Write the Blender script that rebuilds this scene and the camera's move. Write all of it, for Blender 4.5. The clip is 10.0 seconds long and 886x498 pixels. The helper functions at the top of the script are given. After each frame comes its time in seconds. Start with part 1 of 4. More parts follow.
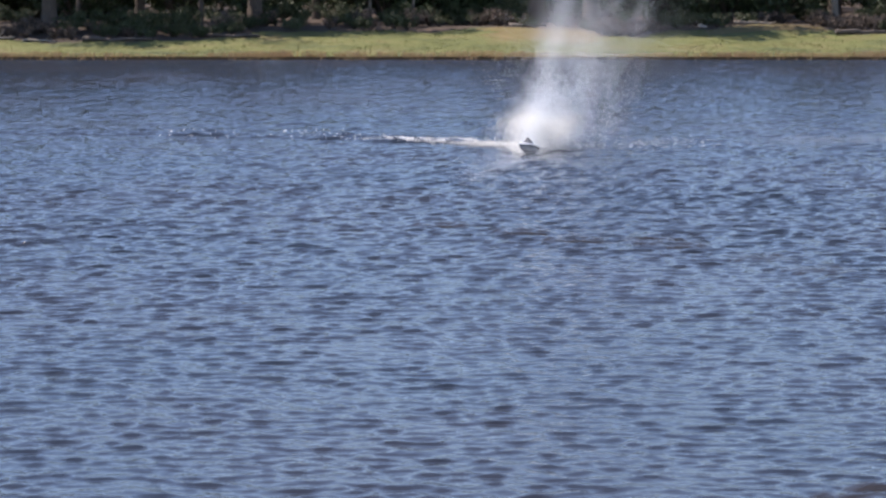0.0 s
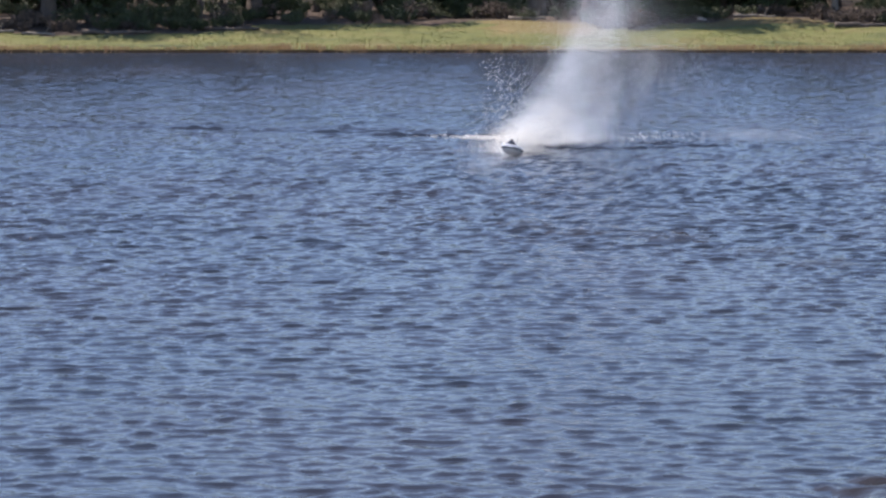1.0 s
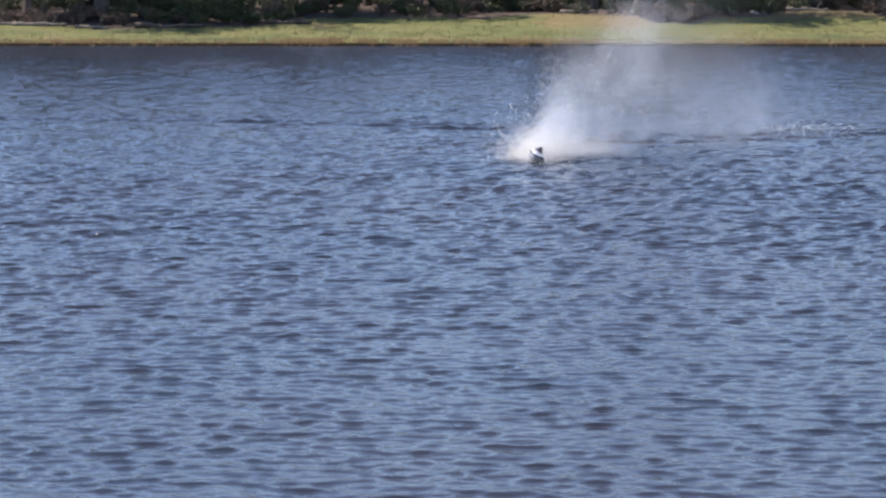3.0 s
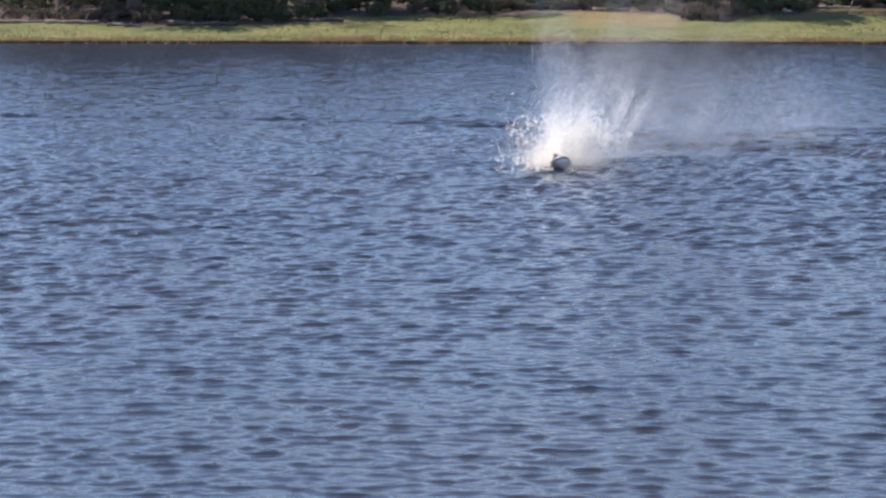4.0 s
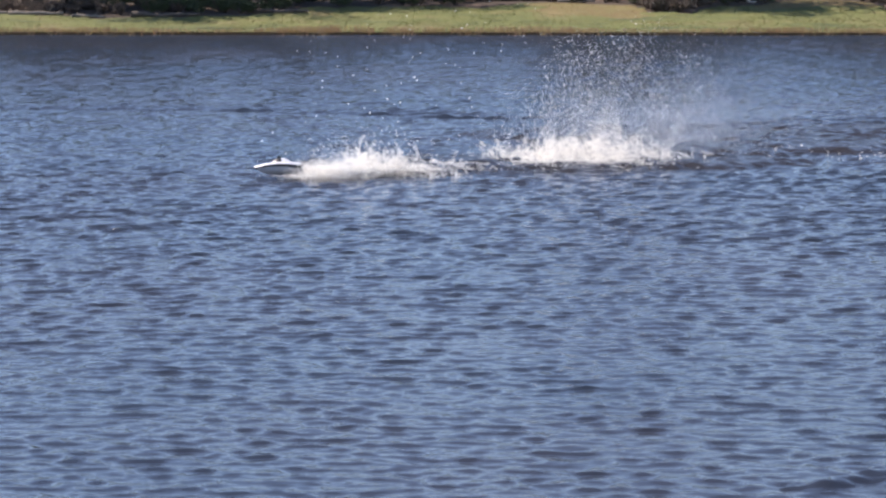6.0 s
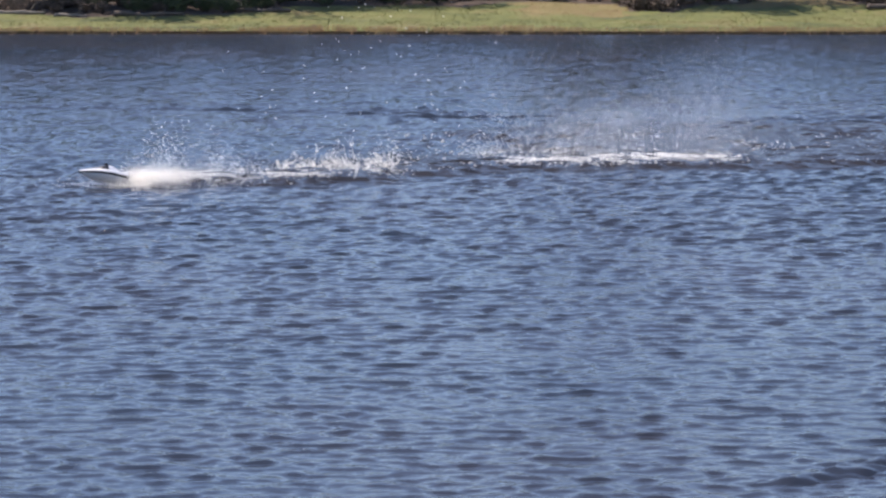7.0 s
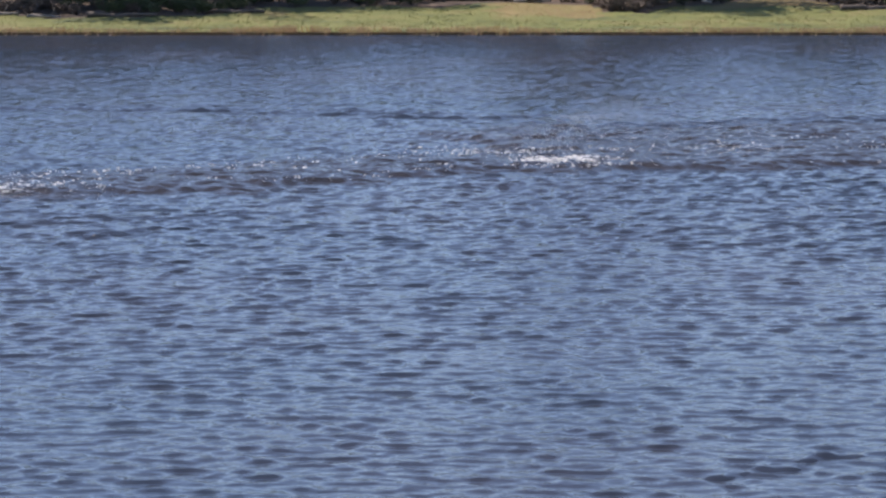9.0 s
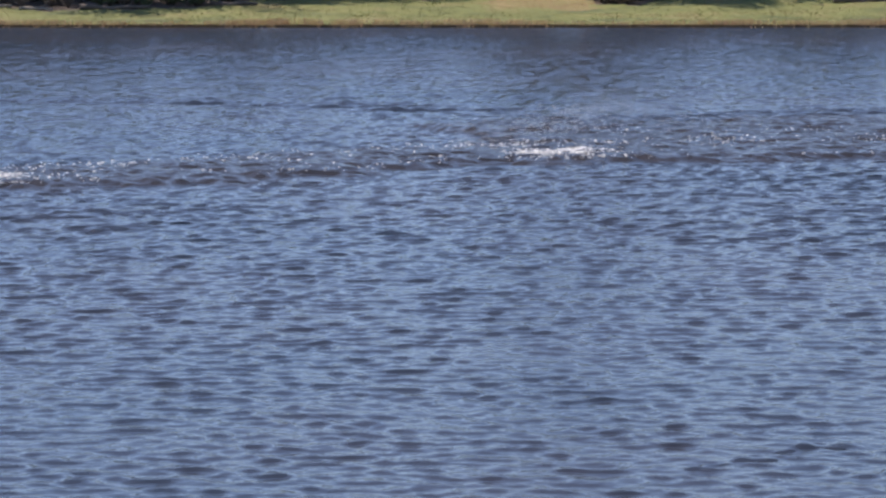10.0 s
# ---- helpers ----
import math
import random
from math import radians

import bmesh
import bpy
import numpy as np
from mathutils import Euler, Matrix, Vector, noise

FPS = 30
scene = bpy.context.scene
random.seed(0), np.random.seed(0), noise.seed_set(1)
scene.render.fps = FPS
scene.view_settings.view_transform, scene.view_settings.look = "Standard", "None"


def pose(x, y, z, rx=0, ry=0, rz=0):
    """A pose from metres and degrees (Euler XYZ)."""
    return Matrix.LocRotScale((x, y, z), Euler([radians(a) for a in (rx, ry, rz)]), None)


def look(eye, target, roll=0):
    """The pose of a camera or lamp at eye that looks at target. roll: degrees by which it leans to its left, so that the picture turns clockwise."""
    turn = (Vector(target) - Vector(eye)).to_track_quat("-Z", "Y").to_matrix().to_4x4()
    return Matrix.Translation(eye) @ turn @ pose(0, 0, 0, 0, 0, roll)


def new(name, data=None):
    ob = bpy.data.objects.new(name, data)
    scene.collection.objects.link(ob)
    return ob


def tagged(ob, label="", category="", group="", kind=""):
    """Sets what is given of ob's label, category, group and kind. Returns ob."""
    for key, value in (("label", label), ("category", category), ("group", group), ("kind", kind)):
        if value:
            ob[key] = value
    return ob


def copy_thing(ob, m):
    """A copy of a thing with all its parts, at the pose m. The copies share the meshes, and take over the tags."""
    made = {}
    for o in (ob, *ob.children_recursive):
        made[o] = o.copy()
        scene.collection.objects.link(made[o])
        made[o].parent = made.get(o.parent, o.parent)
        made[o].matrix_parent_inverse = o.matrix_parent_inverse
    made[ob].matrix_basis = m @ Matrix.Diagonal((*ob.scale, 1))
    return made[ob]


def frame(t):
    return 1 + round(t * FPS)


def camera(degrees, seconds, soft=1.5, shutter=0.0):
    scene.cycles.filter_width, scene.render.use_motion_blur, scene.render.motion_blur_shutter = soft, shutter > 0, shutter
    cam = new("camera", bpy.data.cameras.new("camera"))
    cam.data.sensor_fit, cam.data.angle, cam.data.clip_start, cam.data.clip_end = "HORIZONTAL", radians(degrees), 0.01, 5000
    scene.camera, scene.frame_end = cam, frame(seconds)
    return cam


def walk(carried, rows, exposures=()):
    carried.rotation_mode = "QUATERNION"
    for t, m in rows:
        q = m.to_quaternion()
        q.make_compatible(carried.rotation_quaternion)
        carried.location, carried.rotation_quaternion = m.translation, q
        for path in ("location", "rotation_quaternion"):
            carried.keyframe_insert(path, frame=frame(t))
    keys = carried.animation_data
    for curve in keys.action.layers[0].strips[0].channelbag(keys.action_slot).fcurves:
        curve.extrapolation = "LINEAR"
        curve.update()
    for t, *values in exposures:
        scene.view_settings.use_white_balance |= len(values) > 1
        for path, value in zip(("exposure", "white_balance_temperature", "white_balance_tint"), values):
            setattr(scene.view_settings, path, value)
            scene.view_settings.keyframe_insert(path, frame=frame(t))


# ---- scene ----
cam = camera(18.93, 10.0, soft=2.6)

# The camera stands still on the near bank and only pans; yaw and tilt in degrees.
EYE_Z = 3.5
PAN = [(0.0, 0.000, 6.072), (0.5, -0.012, 6.160), (1.0, -0.012, 6.221), (1.5, 0.037, 6.259),
       (2.0, 0.232, 6.295), (2.5, 0.646, 6.329), (4.0, 1.792, 6.407), (4.5, 1.901, 6.425),
       (5.0, 1.560, 6.470), (5.5, 1.268, 6.554), (7.0, 0.658, 6.615), (7.5, 0.536, 6.615),
       (8.0, 0.390, 6.627), (8.5, 0.311, 6.633), (9.0, 0.098, 6.597), (9.5, -0.024, 6.664), (10.0, -0.061, 6.760)]
walk(cam, [(t, pose(0, 0, EYE_Z, 90 - tilt, 0, yaw)) for t, yaw, tilt in PAN], exposures=[(0.0, 0.79, 6680, 22), (10.0, 0.79, 6680, 22)])

# ---------------------------------------------------------------- light
SUN_FROM = Vector((-0.62, 0.22, 0.95)).normalized()
world = bpy.data.worlds.new("sky")
scene.world = world
world.use_nodes = True
sky = world.node_tree.nodes.new("ShaderNodeTexSky")
sky.sky_type = "NISHITA"
sky.sun_disc = False
sky.sun_elevation = math.asin(SUN_FROM.z)
sky.sun_rotation = math.atan2(SUN_FROM.x, SUN_FROM.y)
sky.air_density, sky.dust_density, sky.ozone_density = 1.0, 0.0, 3.0
back = world.node_tree.nodes["Background"]
world.node_tree.links.new(sky.outputs["Color"], back.inputs["Color"])
back.inputs["Strength"].default_value = 0.13
sun = new("sun", bpy.data.lights.new("sun", "SUN"))
sun.data.energy, sun.data.angle, sun.data.color = 5.0, radians(0.53), (1.0, 0.94, 0.83)
sun.matrix_world = look(SUN_FROM * 60, (0, 0, 0))


# ---------------------------------------------------------------- materials
def material(name):
    m = bpy.data.materials.new(name)
    m.use_nodes = True
    t = m.node_tree
    return m, t.nodes, t.links, t.nodes["Principled BSDF"]


def noise_node(nodes, links, coord, scale, detail=4.0, rough=0.6, stretch=None):
    n = nodes.new("ShaderNodeTexNoise")
    n.inputs["Scale"].default_value, n.inputs["Detail"].default_value, n.inputs["Roughness"].default_value = scale, detail, rough
    if stretch:
        mp = nodes.new("ShaderNodeMapping")
        mp.inputs["Scale"].default_value = stretch
        links.new(coord, mp.inputs["Vector"])
        links.new(mp.outputs["Vector"], n.inputs["Vector"])
    else:
        links.new(coord, n.inputs["Vector"])
    return n.outputs["Fac"]


def ramp_node(nodes, links, fac, stops):
    r = nodes.new("ShaderNodeValToRGB")
    while len(r.color_ramp.elements) < len(stops):
        r.color_ramp.elements.new(0.5)
    for e, (p, c) in zip(r.color_ramp.elements, stops):
        e.position, e.color = p, (*c, 1)
    links.new(fac, r.inputs["Fac"])
    return r.outputs["Color"]


def bump_node(nodes, links, height, strength, distance, bsdf):
    b = nodes.new("ShaderNodeBump")
    b.inputs["Strength"].default_value, b.inputs["Distance"].default_value = strength, distance
    links.new(height, b.inputs["Height"])
    links.new(b.outputs["Normal"], bsdf.inputs["Normal"])


def mottled(name, scale, stops, rough=0.8, bump=0.3, bump_scale=None, distance=0.02, stretch=None, island=0.0, thin=0.0):
    """A surface whose colour runs along stops by two scales of noise, with fine relief."""
    m, nodes, links, bsdf = material(name)
    co = nodes.new("ShaderNodeTexCoord").outputs["Object"]
    big = noise_node(nodes, links, co, scale, 3.0, 0.6, stretch)
    fine = noise_node(nodes, links, co, scale * 9, 4.0, 0.65, stretch)
    mix = nodes.new("ShaderNodeMath")
    mix.operation = "MULTIPLY_ADD"
    links.new(fine, mix.inputs[0])
    mix.inputs[1].default_value = 0.45
    half = nodes.new("ShaderNodeMath")
    half.operation = "MULTIPLY"
    links.new(big, half.inputs[0])
    half.inputs[1].default_value = 0.55
    links.new(half.outputs[0], mix.inputs[2])
    fac = mix.outputs[0]
    if island:
        geo = nodes.new("ShaderNodeNewGeometry")
        add = nodes.new("ShaderNodeMath")
        add.operation = "MULTIPLY_ADD"
        links.new(geo.outputs["Random Per Island"], add.inputs[0])
        add.inputs[1].default_value = island
        sub = nodes.new("ShaderNodeMath")
        sub.operation = "SUBTRACT"
        links.new(fac, sub.inputs[0])
        sub.inputs[1].default_value = island / 2
        links.new(sub.outputs[0], add.inputs[2])
        fac = add.outputs[0]
    color = ramp_node(nodes, links, fac, stops)
    links.new(color, bsdf.inputs["Base Color"])
    bsdf.inputs["Roughness"].default_value = rough
    if thin:
        tl = nodes.new("ShaderNodeBsdfTranslucent")
        links.new(color, tl.inputs["Color"])
        blend = nodes.new("ShaderNodeMixShader")
        blend.inputs["Fac"].default_value = thin
        links.new(bsdf.outputs[0], blend.inputs[1])
        links.new(tl.outputs[0], blend.inputs[2])
        links.new(blend.outputs[0], nodes["Material Output"].inputs["Surface"])
    if bump:
        bump_node(nodes, links, noise_node(nodes, links, co, bump_scale or scale * 14, 5.0), bump, distance, bsdf)
    return m


def water_material(name, body, murk, ripple, rough):
    """Lake water: mirror gloss over a dark turbid body, with capillary ripples."""
    m, nodes, links, bsdf = material(name)
    co = nodes.new("ShaderNodeTexCoord").outputs["Object"]
    patch = noise_node(nodes, links, co, 0.16, 3.0, 0.6, (1.0, 0.6, 1.0))
    links.new(ramp_node(nodes, links, patch, [(0.35, body), (0.7, murk)]), bsdf.inputs["Base Color"])
    bsdf.inputs["IOR"].default_value = 1.333
    # wavelets too small to model roughen the open water towards the windward bank
    far = nodes.new("ShaderNodeSeparateXYZ")
    links.new(co, far.inputs[0])
    span = nodes.new("ShaderNodeMapRange")
    for key, value in (("From Min", 50.0), ("From Max", 100.0), ("To Min", rough), ("To Max", rough + 0.17)):
        span.inputs[key].default_value = value
    links.new(far.outputs["Y"], span.inputs["Value"])
    links.new(span.outputs["Result"], bsdf.inputs["Roughness"])
    a = noise_node(nodes, links, co, 5.2, 3.5, 0.6, (0.6, 1.3, 1.0))
    bump_node(nodes, links, a, 1.0, ripple, bsdf)
    return m


MAT_WATER = water_material("lake_water", (0.0170, 0.0240, 0.0355), (0.026, 0.0275, 0.0355), 0.015, 0.08)
MAT_SLICK = water_material("stirred_water", (0.018, 0.0165, 0.0165), (0.027, 0.0240, 0.0225), 0.026, 0.11)


def droplet_material(name, alpha, tint=(0.985, 0.97, 0.925, 1)):
    m, nodes, links, bsdf = material(name)
    bsdf.inputs["Base Color"].default_value = tint
    bsdf.inputs["Roughness"].default_value = 0.25
    bsdf.inputs["Alpha"].default_value = alpha
    tl = nodes.new("ShaderNodeBsdfTranslucent")
    tl.inputs["Color"].default_value = tint
    mix = nodes.new("ShaderNodeMixShader")
    mix.inputs["Fac"].default_value = 0.62
    links.new(bsdf.outputs[0], mix.inputs[1])
    links.new(tl.outputs[0], mix.inputs[2])
    links.new(mix.outputs[0], nodes["Material Output"].inputs["Surface"])
    return m


MAT_DROPS = droplet_material("water_drops", 1.0)
# The bluish tint stands in for light that thin mist scatters.
MAT_FINE = droplet_material("fine_mist", 1.0, (0.88, 0.92, 0.95, 1))
MAT_FOAM = mottled("white_foam", 9.0, [(0.3, (0.40, 0.40, 0.38)), (0.6, (0.66, 0.66, 0.63))], 0.45, 0.5, 60.0, 0.01)
MAT_TURF = mottled("meadow_turf", 0.45, [(0.38, (0.030, 0.044, 0.012)), (0.45, (0.074, 0.086, 0.019)), (0.52, (0.100, 0.112, 0.024)), (0.60, (0.124, 0.104, 0.038))], 0.9, 0.6, 9.0, 0.06, (0.55, 1.0, 1.0))
MAT_STRAW = mottled("straw_turf", 0.6, [(0.38, (0.074, 0.066, 0.022)), (0.46, (0.140, 0.096, 0.036)), (0.53, (0.112, 0.102, 0.030)), (0.62, (0.170, 0.125, 0.050))], 0.9, 0.6, 9.0, 0.06)
# Brown litter, darkened so its colour also holds shade under the trees.
MAT_SHADED_LITTER = mottled("shaded_leaf_litter", 0.8, [(0.3, (0.024, 0.017, 0.012)), (0.5, (0.051, 0.035, 0.024)), (0.7, (0.109, 0.075, 0.048))], 0.95, 0.8, 12.0, 0.05)
# Near-black silt for the lake bed and the low strip at the waterline.
MAT_SILT = mottled("dark_silt", 1.2, [(0.3, (0.012, 0.010, 0.008)), (0.7, (0.032, 0.026, 0.017))], 0.6, 0.4)
MAT_SILT.node_tree.nodes["Principled BSDF"].inputs["Specular IOR Level"].default_value = 0.0
MAT_GRASS = mottled("green_grass", 0.5, [(0.25, (0.075, 0.100, 0.018)), (0.5, (0.125, 0.138, 0.030)), (0.8, (0.180, 0.172, 0.055))], 0.7, 0, island=0.5, thin=0.62)
MAT_DRY = mottled("dry_grass", 0.6, [(0.25, (0.15, 0.10, 0.04)), (0.5, (0.21, 0.15, 0.06)), (0.8, (0.26, 0.20, 0.09))], 0.75, 0, island=0.5, thin=0.62)
MAT_REED = mottled("tan_reeds", 0.8, [(0.25, (0.42, 0.30, 0.21)), (0.5, (0.54, 0.42, 0.27)), (0.8, (0.60, 0.53, 0.30))], 0.75, 0, island=0.6, thin=0.62)
MAT_BARK = mottled("dark_bark", 3.0, [(0.3, (0.035, 0.028, 0.024)), (0.6, (0.10, 0.08, 0.065))], 0.9, 0.9, 26.0, 0.03, (1.0, 1.0, 0.25))
MAT_PALE_BARK = mottled("grey_bark", 3.0, [(0.3, (0.10, 0.085, 0.07)), (0.7, (0.24, 0.21, 0.17))], 0.9, 0.8, 26.0, 0.02, (1.0, 1.0, 0.3))
MAT_LEAF = mottled("tree_leaves", 0.7, [(0.25, (0.013, 0.027, 0.008)), (0.5, (0.027, 0.045, 0.013)), (0.8, (0.048, 0.069, 0.021))], 0.6, 0, island=0.5)
MAT_SHRUB = mottled("shrub_leaves", 0.9, [(0.25, (0.016, 0.029, 0.007)), (0.5, (0.036, 0.052, 0.016)), (0.8, (0.081, 0.097, 0.036))], 0.6, 0, island=0.6)
MAT_BRUSH = mottled("dead_brush", 1.2, [(0.3, (0.038, 0.029, 0.022)), (0.5, (0.095, 0.070, 0.054)), (0.75, (0.190, 0.146, 0.114))], 0.9, 0, island=0.5)
MAT_STONE = mottled("pale_stone", 4.0, [(0.3, (0.28, 0.27, 0.25)), (0.7, (0.52, 0.50, 0.46))], 0.85, 0.5)


def painted(name, color, rough, coat=0.0):
    m, nodes, links, bsdf = material(name)
    co = nodes.new("ShaderNodeTexCoord").outputs["Object"]
    n = noise_node(nodes, links, co, 22.0, 4.0, 0.6)
    lo = tuple(c * 0.88 for c in color)
    links.new(ramp_node(nodes, links, n, [(0.3, lo), (0.6, color)]), bsdf.inputs["Base Color"])
    bsdf.inputs["Roughness"].default_value = rough
    bsdf.inputs["Coat Weight"].default_value = coat
    return m


MAT_HULL = painted("white_gelcoat", (0.70, 0.70, 0.70), 0.22, 0.5)
# Greyer copy of the gelcoat; carries the lower hull's shade in its colour.
MAT_HULL_SHADED = painted("shaded_gelcoat", (0.46, 0.46, 0.48), 0.25, 0.4)
MAT_BLACK = painted("black_trim", (0.012, 0.012, 0.014), 0.25, 0.0)
MAT_BLACK.node_tree.nodes["Principled BSDF"].inputs["Specular IOR Level"].default_value = 0.12
MAT_GLASS = painted("smoked_screen", (0.01, 0.011, 0.014), 0.32, 0.0)
MAT_METAL = painted("dark_metal", (0.10, 0.10, 0.105), 0.4)


# ---------------------------------------------------------------- mesh helpers
def mesh_of(name, verts, faces, mat, smooth=False):
    me = bpy.data.meshes.new(name)
    verts = np.asarray(verts, dtype=np.float32)
    faces = np.asarray(faces, dtype=np.int32)
    n, k = faces.shape
    me.vertices.add(len(verts))
    me.vertices.foreach_set("co", verts.ravel())
    me.loops.add(n * k)
    me.loops.foreach_set("vertex_index", faces.ravel())
    me.polygons.add(n)
    me.polygons.foreach_set("loop_start", np.arange(0, n * k, k, dtype=np.int32))
    me.update(calc_edges=True)
    me.validate()
    me.polygons.foreach_set("use_smooth", np.full(len(me.polygons), smooth))
    me.materials.append(mat)
    return me


def part(name, bm, mat, parent=None, label="", smooth=True):
    """Link a bmesh as one mesh object under a thing or a part."""
    me = bpy.data.meshes.new(name)
    bm.to_mesh(me)
    bm.free()
    me.polygons.foreach_set("use_smooth", np.full(len(me.polygons), smooth))
    me.materials.append(mat)
    ob = new(name, me)
    ob.parent = parent
    return tagged(ob, label)


def part_mesh(name, me, parent=None, label=""):
    ob = new(name, me)
    ob.parent = parent
    return tagged(ob, label)


def grid_faces(rows, cols):
    i = np.arange(rows * cols).reshape(rows, cols)
    return np.stack([i[:-1, :-1], i[:-1, 1:], i[1:, 1:], i[1:, :-1]], -1).reshape(-1, 4)


def smoothstep(a, b, v):
    t = np.clip((v - a) / (b - a), 0, 1)
    return t * t * (3 - 2 * t)


def sine_field(rng, lows, highs, count, heading, spread):
    """Random plane waves: wave vectors, phases; wave lengths spread evenly in logarithm."""
    lam = np.exp(rng.uniform(math.log(lows), math.log(highs), count))
    ang = rng.normal(heading, spread, count)
    return 2 * math.pi / lam, ang, rng.uniform(0, 2 * math.pi, count), lam


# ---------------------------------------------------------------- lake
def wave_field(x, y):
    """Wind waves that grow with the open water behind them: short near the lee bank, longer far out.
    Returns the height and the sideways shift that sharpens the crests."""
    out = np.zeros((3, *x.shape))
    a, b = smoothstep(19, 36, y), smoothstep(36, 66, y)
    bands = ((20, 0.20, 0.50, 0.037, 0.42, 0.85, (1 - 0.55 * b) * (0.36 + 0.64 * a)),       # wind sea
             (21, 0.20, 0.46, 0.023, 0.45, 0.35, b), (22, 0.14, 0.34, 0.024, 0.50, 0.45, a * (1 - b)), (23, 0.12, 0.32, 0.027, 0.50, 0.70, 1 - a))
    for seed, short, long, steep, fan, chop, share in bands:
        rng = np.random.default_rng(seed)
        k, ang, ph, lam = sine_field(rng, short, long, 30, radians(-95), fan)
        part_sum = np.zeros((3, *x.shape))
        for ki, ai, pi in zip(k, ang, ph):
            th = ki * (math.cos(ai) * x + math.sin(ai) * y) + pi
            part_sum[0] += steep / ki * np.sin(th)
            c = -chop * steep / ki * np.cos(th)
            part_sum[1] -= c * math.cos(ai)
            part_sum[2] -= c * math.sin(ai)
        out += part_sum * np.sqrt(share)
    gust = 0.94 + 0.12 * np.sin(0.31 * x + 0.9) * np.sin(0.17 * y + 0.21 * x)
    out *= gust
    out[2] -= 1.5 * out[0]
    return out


def build_lake():
    ys = np.exp(np.linspace(math.log(14.5), math.log(106.0), 1850))
    us = np.linspace(-1, 1, 480)
    inner = us[None, :] * (0.215 * ys[:, None] + 2.2)
    x = np.concatenate([np.full((len(ys), 1), -420.0), np.full((len(ys), 1), -90.0), inner,
                        np.full((len(ys), 1), 90.0), np.full((len(ys), 1), 420.0)], 1)
    y = np.repeat(ys[:, None], x.shape[1], 1)
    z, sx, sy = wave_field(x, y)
    for f in (z, sx, sy):
        f[:, :2] = 0
        f[:, -2:] = 0
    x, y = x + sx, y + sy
    near_y = np.array([-2.0, 5.0, 10.0, 13.0])
    xn = np.repeat(x[:1], 4, 0)
    yn = np.repeat(near_y[:, None], x.shape[1], 1)
    x, y, z = np.vstack([xn, x]), np.vstack([yn, y]), np.vstack([np.zeros_like(xn), z])
    me = mesh_of("water", np.stack([x, y, z], -1).reshape(-1, 3), grid_faces(*x.shape), MAT_WATER, True)
    ob = new("water", me)
    return tagged(ob, "dark blue wind-rippled lake water", "lake", kind="structure")


water = build_lake()


# ---------------------------------------------------------------- ground
SHORE_Y = 100.3


def ground_height(x, y):
    wob = 0.25 * np.sin(0.41 * x + 1.0) + 0.15 * np.sin(1.13 * x + 0.4)
    d = y - SHORE_Y - wob * 0.15
    far = np.where(d < 0, np.maximum(-1.6, d * 0.16), 0.09 + 0.91 * smoothstep(0, 15, d) + 0.010 * np.clip(d - 15, 0, 400))
    bumps = 0.06 * np.sin(0.9 * x + 0.5 * y) * np.sin(0.63 * y - 0.3 * x + 1) * smoothstep(1, 6, d)
    hump = 0.16 * np.exp(-((x - 14.5) / 2.2) ** 2 - ((d - 11) / 3) ** 2)
    near = np.where(y < 3.0, 1.9 * smoothstep(3.0, -0.6, y), -1.0 * smoothstep(3, 8, y))
    return np.where(y > 60, far + bumps + hump, np.maximum(near, -1.6))


def wood_edge(x):
    """How far the grass reaches from the water before the wood's litter and painted shade begin."""
    e = np.interp(x, [-24, -17, -16, -13, -10.5, -8.6, -7.5, 0, 1.8, 5.8, 6.5, 8.2, 9, 13, 14.5, 15.5, 16.3, 20],
                  [107.8, 107.8, 107.2, 107.2, 107.5, 108.5, 110.6, 111.2, 112.4, 112.4, 108.4, 108.4, 111, 112.5, 115, 113, 109.4, 109.6])
    return e + 0.25 * np.sin(2.1 * x) + 0.15 * np.sin(5.3 * x + 1)


def axis_of(*spans):
    return np.unique(np.round(np.concatenate([np.linspace(a, b, n) for a, b, n in spans]), 4))


def build_ground():
    xs = axis_of((-2200, -120, 14), (-120, -40, 30), (-40, 40, 260), (40, 120, 30), (120, 2200, 14))
    ys = axis_of((-1500, -40, 12), (-40, 12, 60), (12, 92, 12), (92, 99.9, 20), (99.9, 101, 40), (101, 125, 150), (125, 180, 40), (180, 2400, 16))
    x, y = np.meshgrid(xs, ys)
    z = ground_height(x, y)
    me = mesh_of("ground", np.stack([x, y, z], -1).reshape(-1, 3), grid_faces(*x.shape), MAT_TURF, True)
    me.materials.append(MAT_SHADED_LITTER)
    me.materials.append(MAT_SILT)
    me.materials.append(MAT_STRAW)
    c = np.empty(len(me.polygons) * 3)
    me.polygons.foreach_get("center", c)
    c = c.reshape(-1, 3)
    idx = np.where(c[:, 1] > wood_edge(c[:, 0]), 1, 0)
    straw = ((np.abs(c[:, 0] - 4.2) < 2.3 + 0.5 * np.sin(3 * c[:, 1])) & (c[:, 1] > 107.6 + 0.6 * np.sin(2 * c[:, 0]))) | ((np.abs(c[:, 0] - 13.5) < 2.4) & (c[:, 1] > 110))
    idx[straw & (idx == 0)] = 3
    idx[c[:, 2] < 0.10] = 2
    me.polygons.foreach_set("material_index", idx.astype(np.int32))
    return tagged(new("ground", me), "grassy lake bank with leaf litter under trees", "ground", kind="structure")


build_ground()


def height_at(x, y):
    return float(ground_height(np.array([x], float), np.array([y], float))[0])


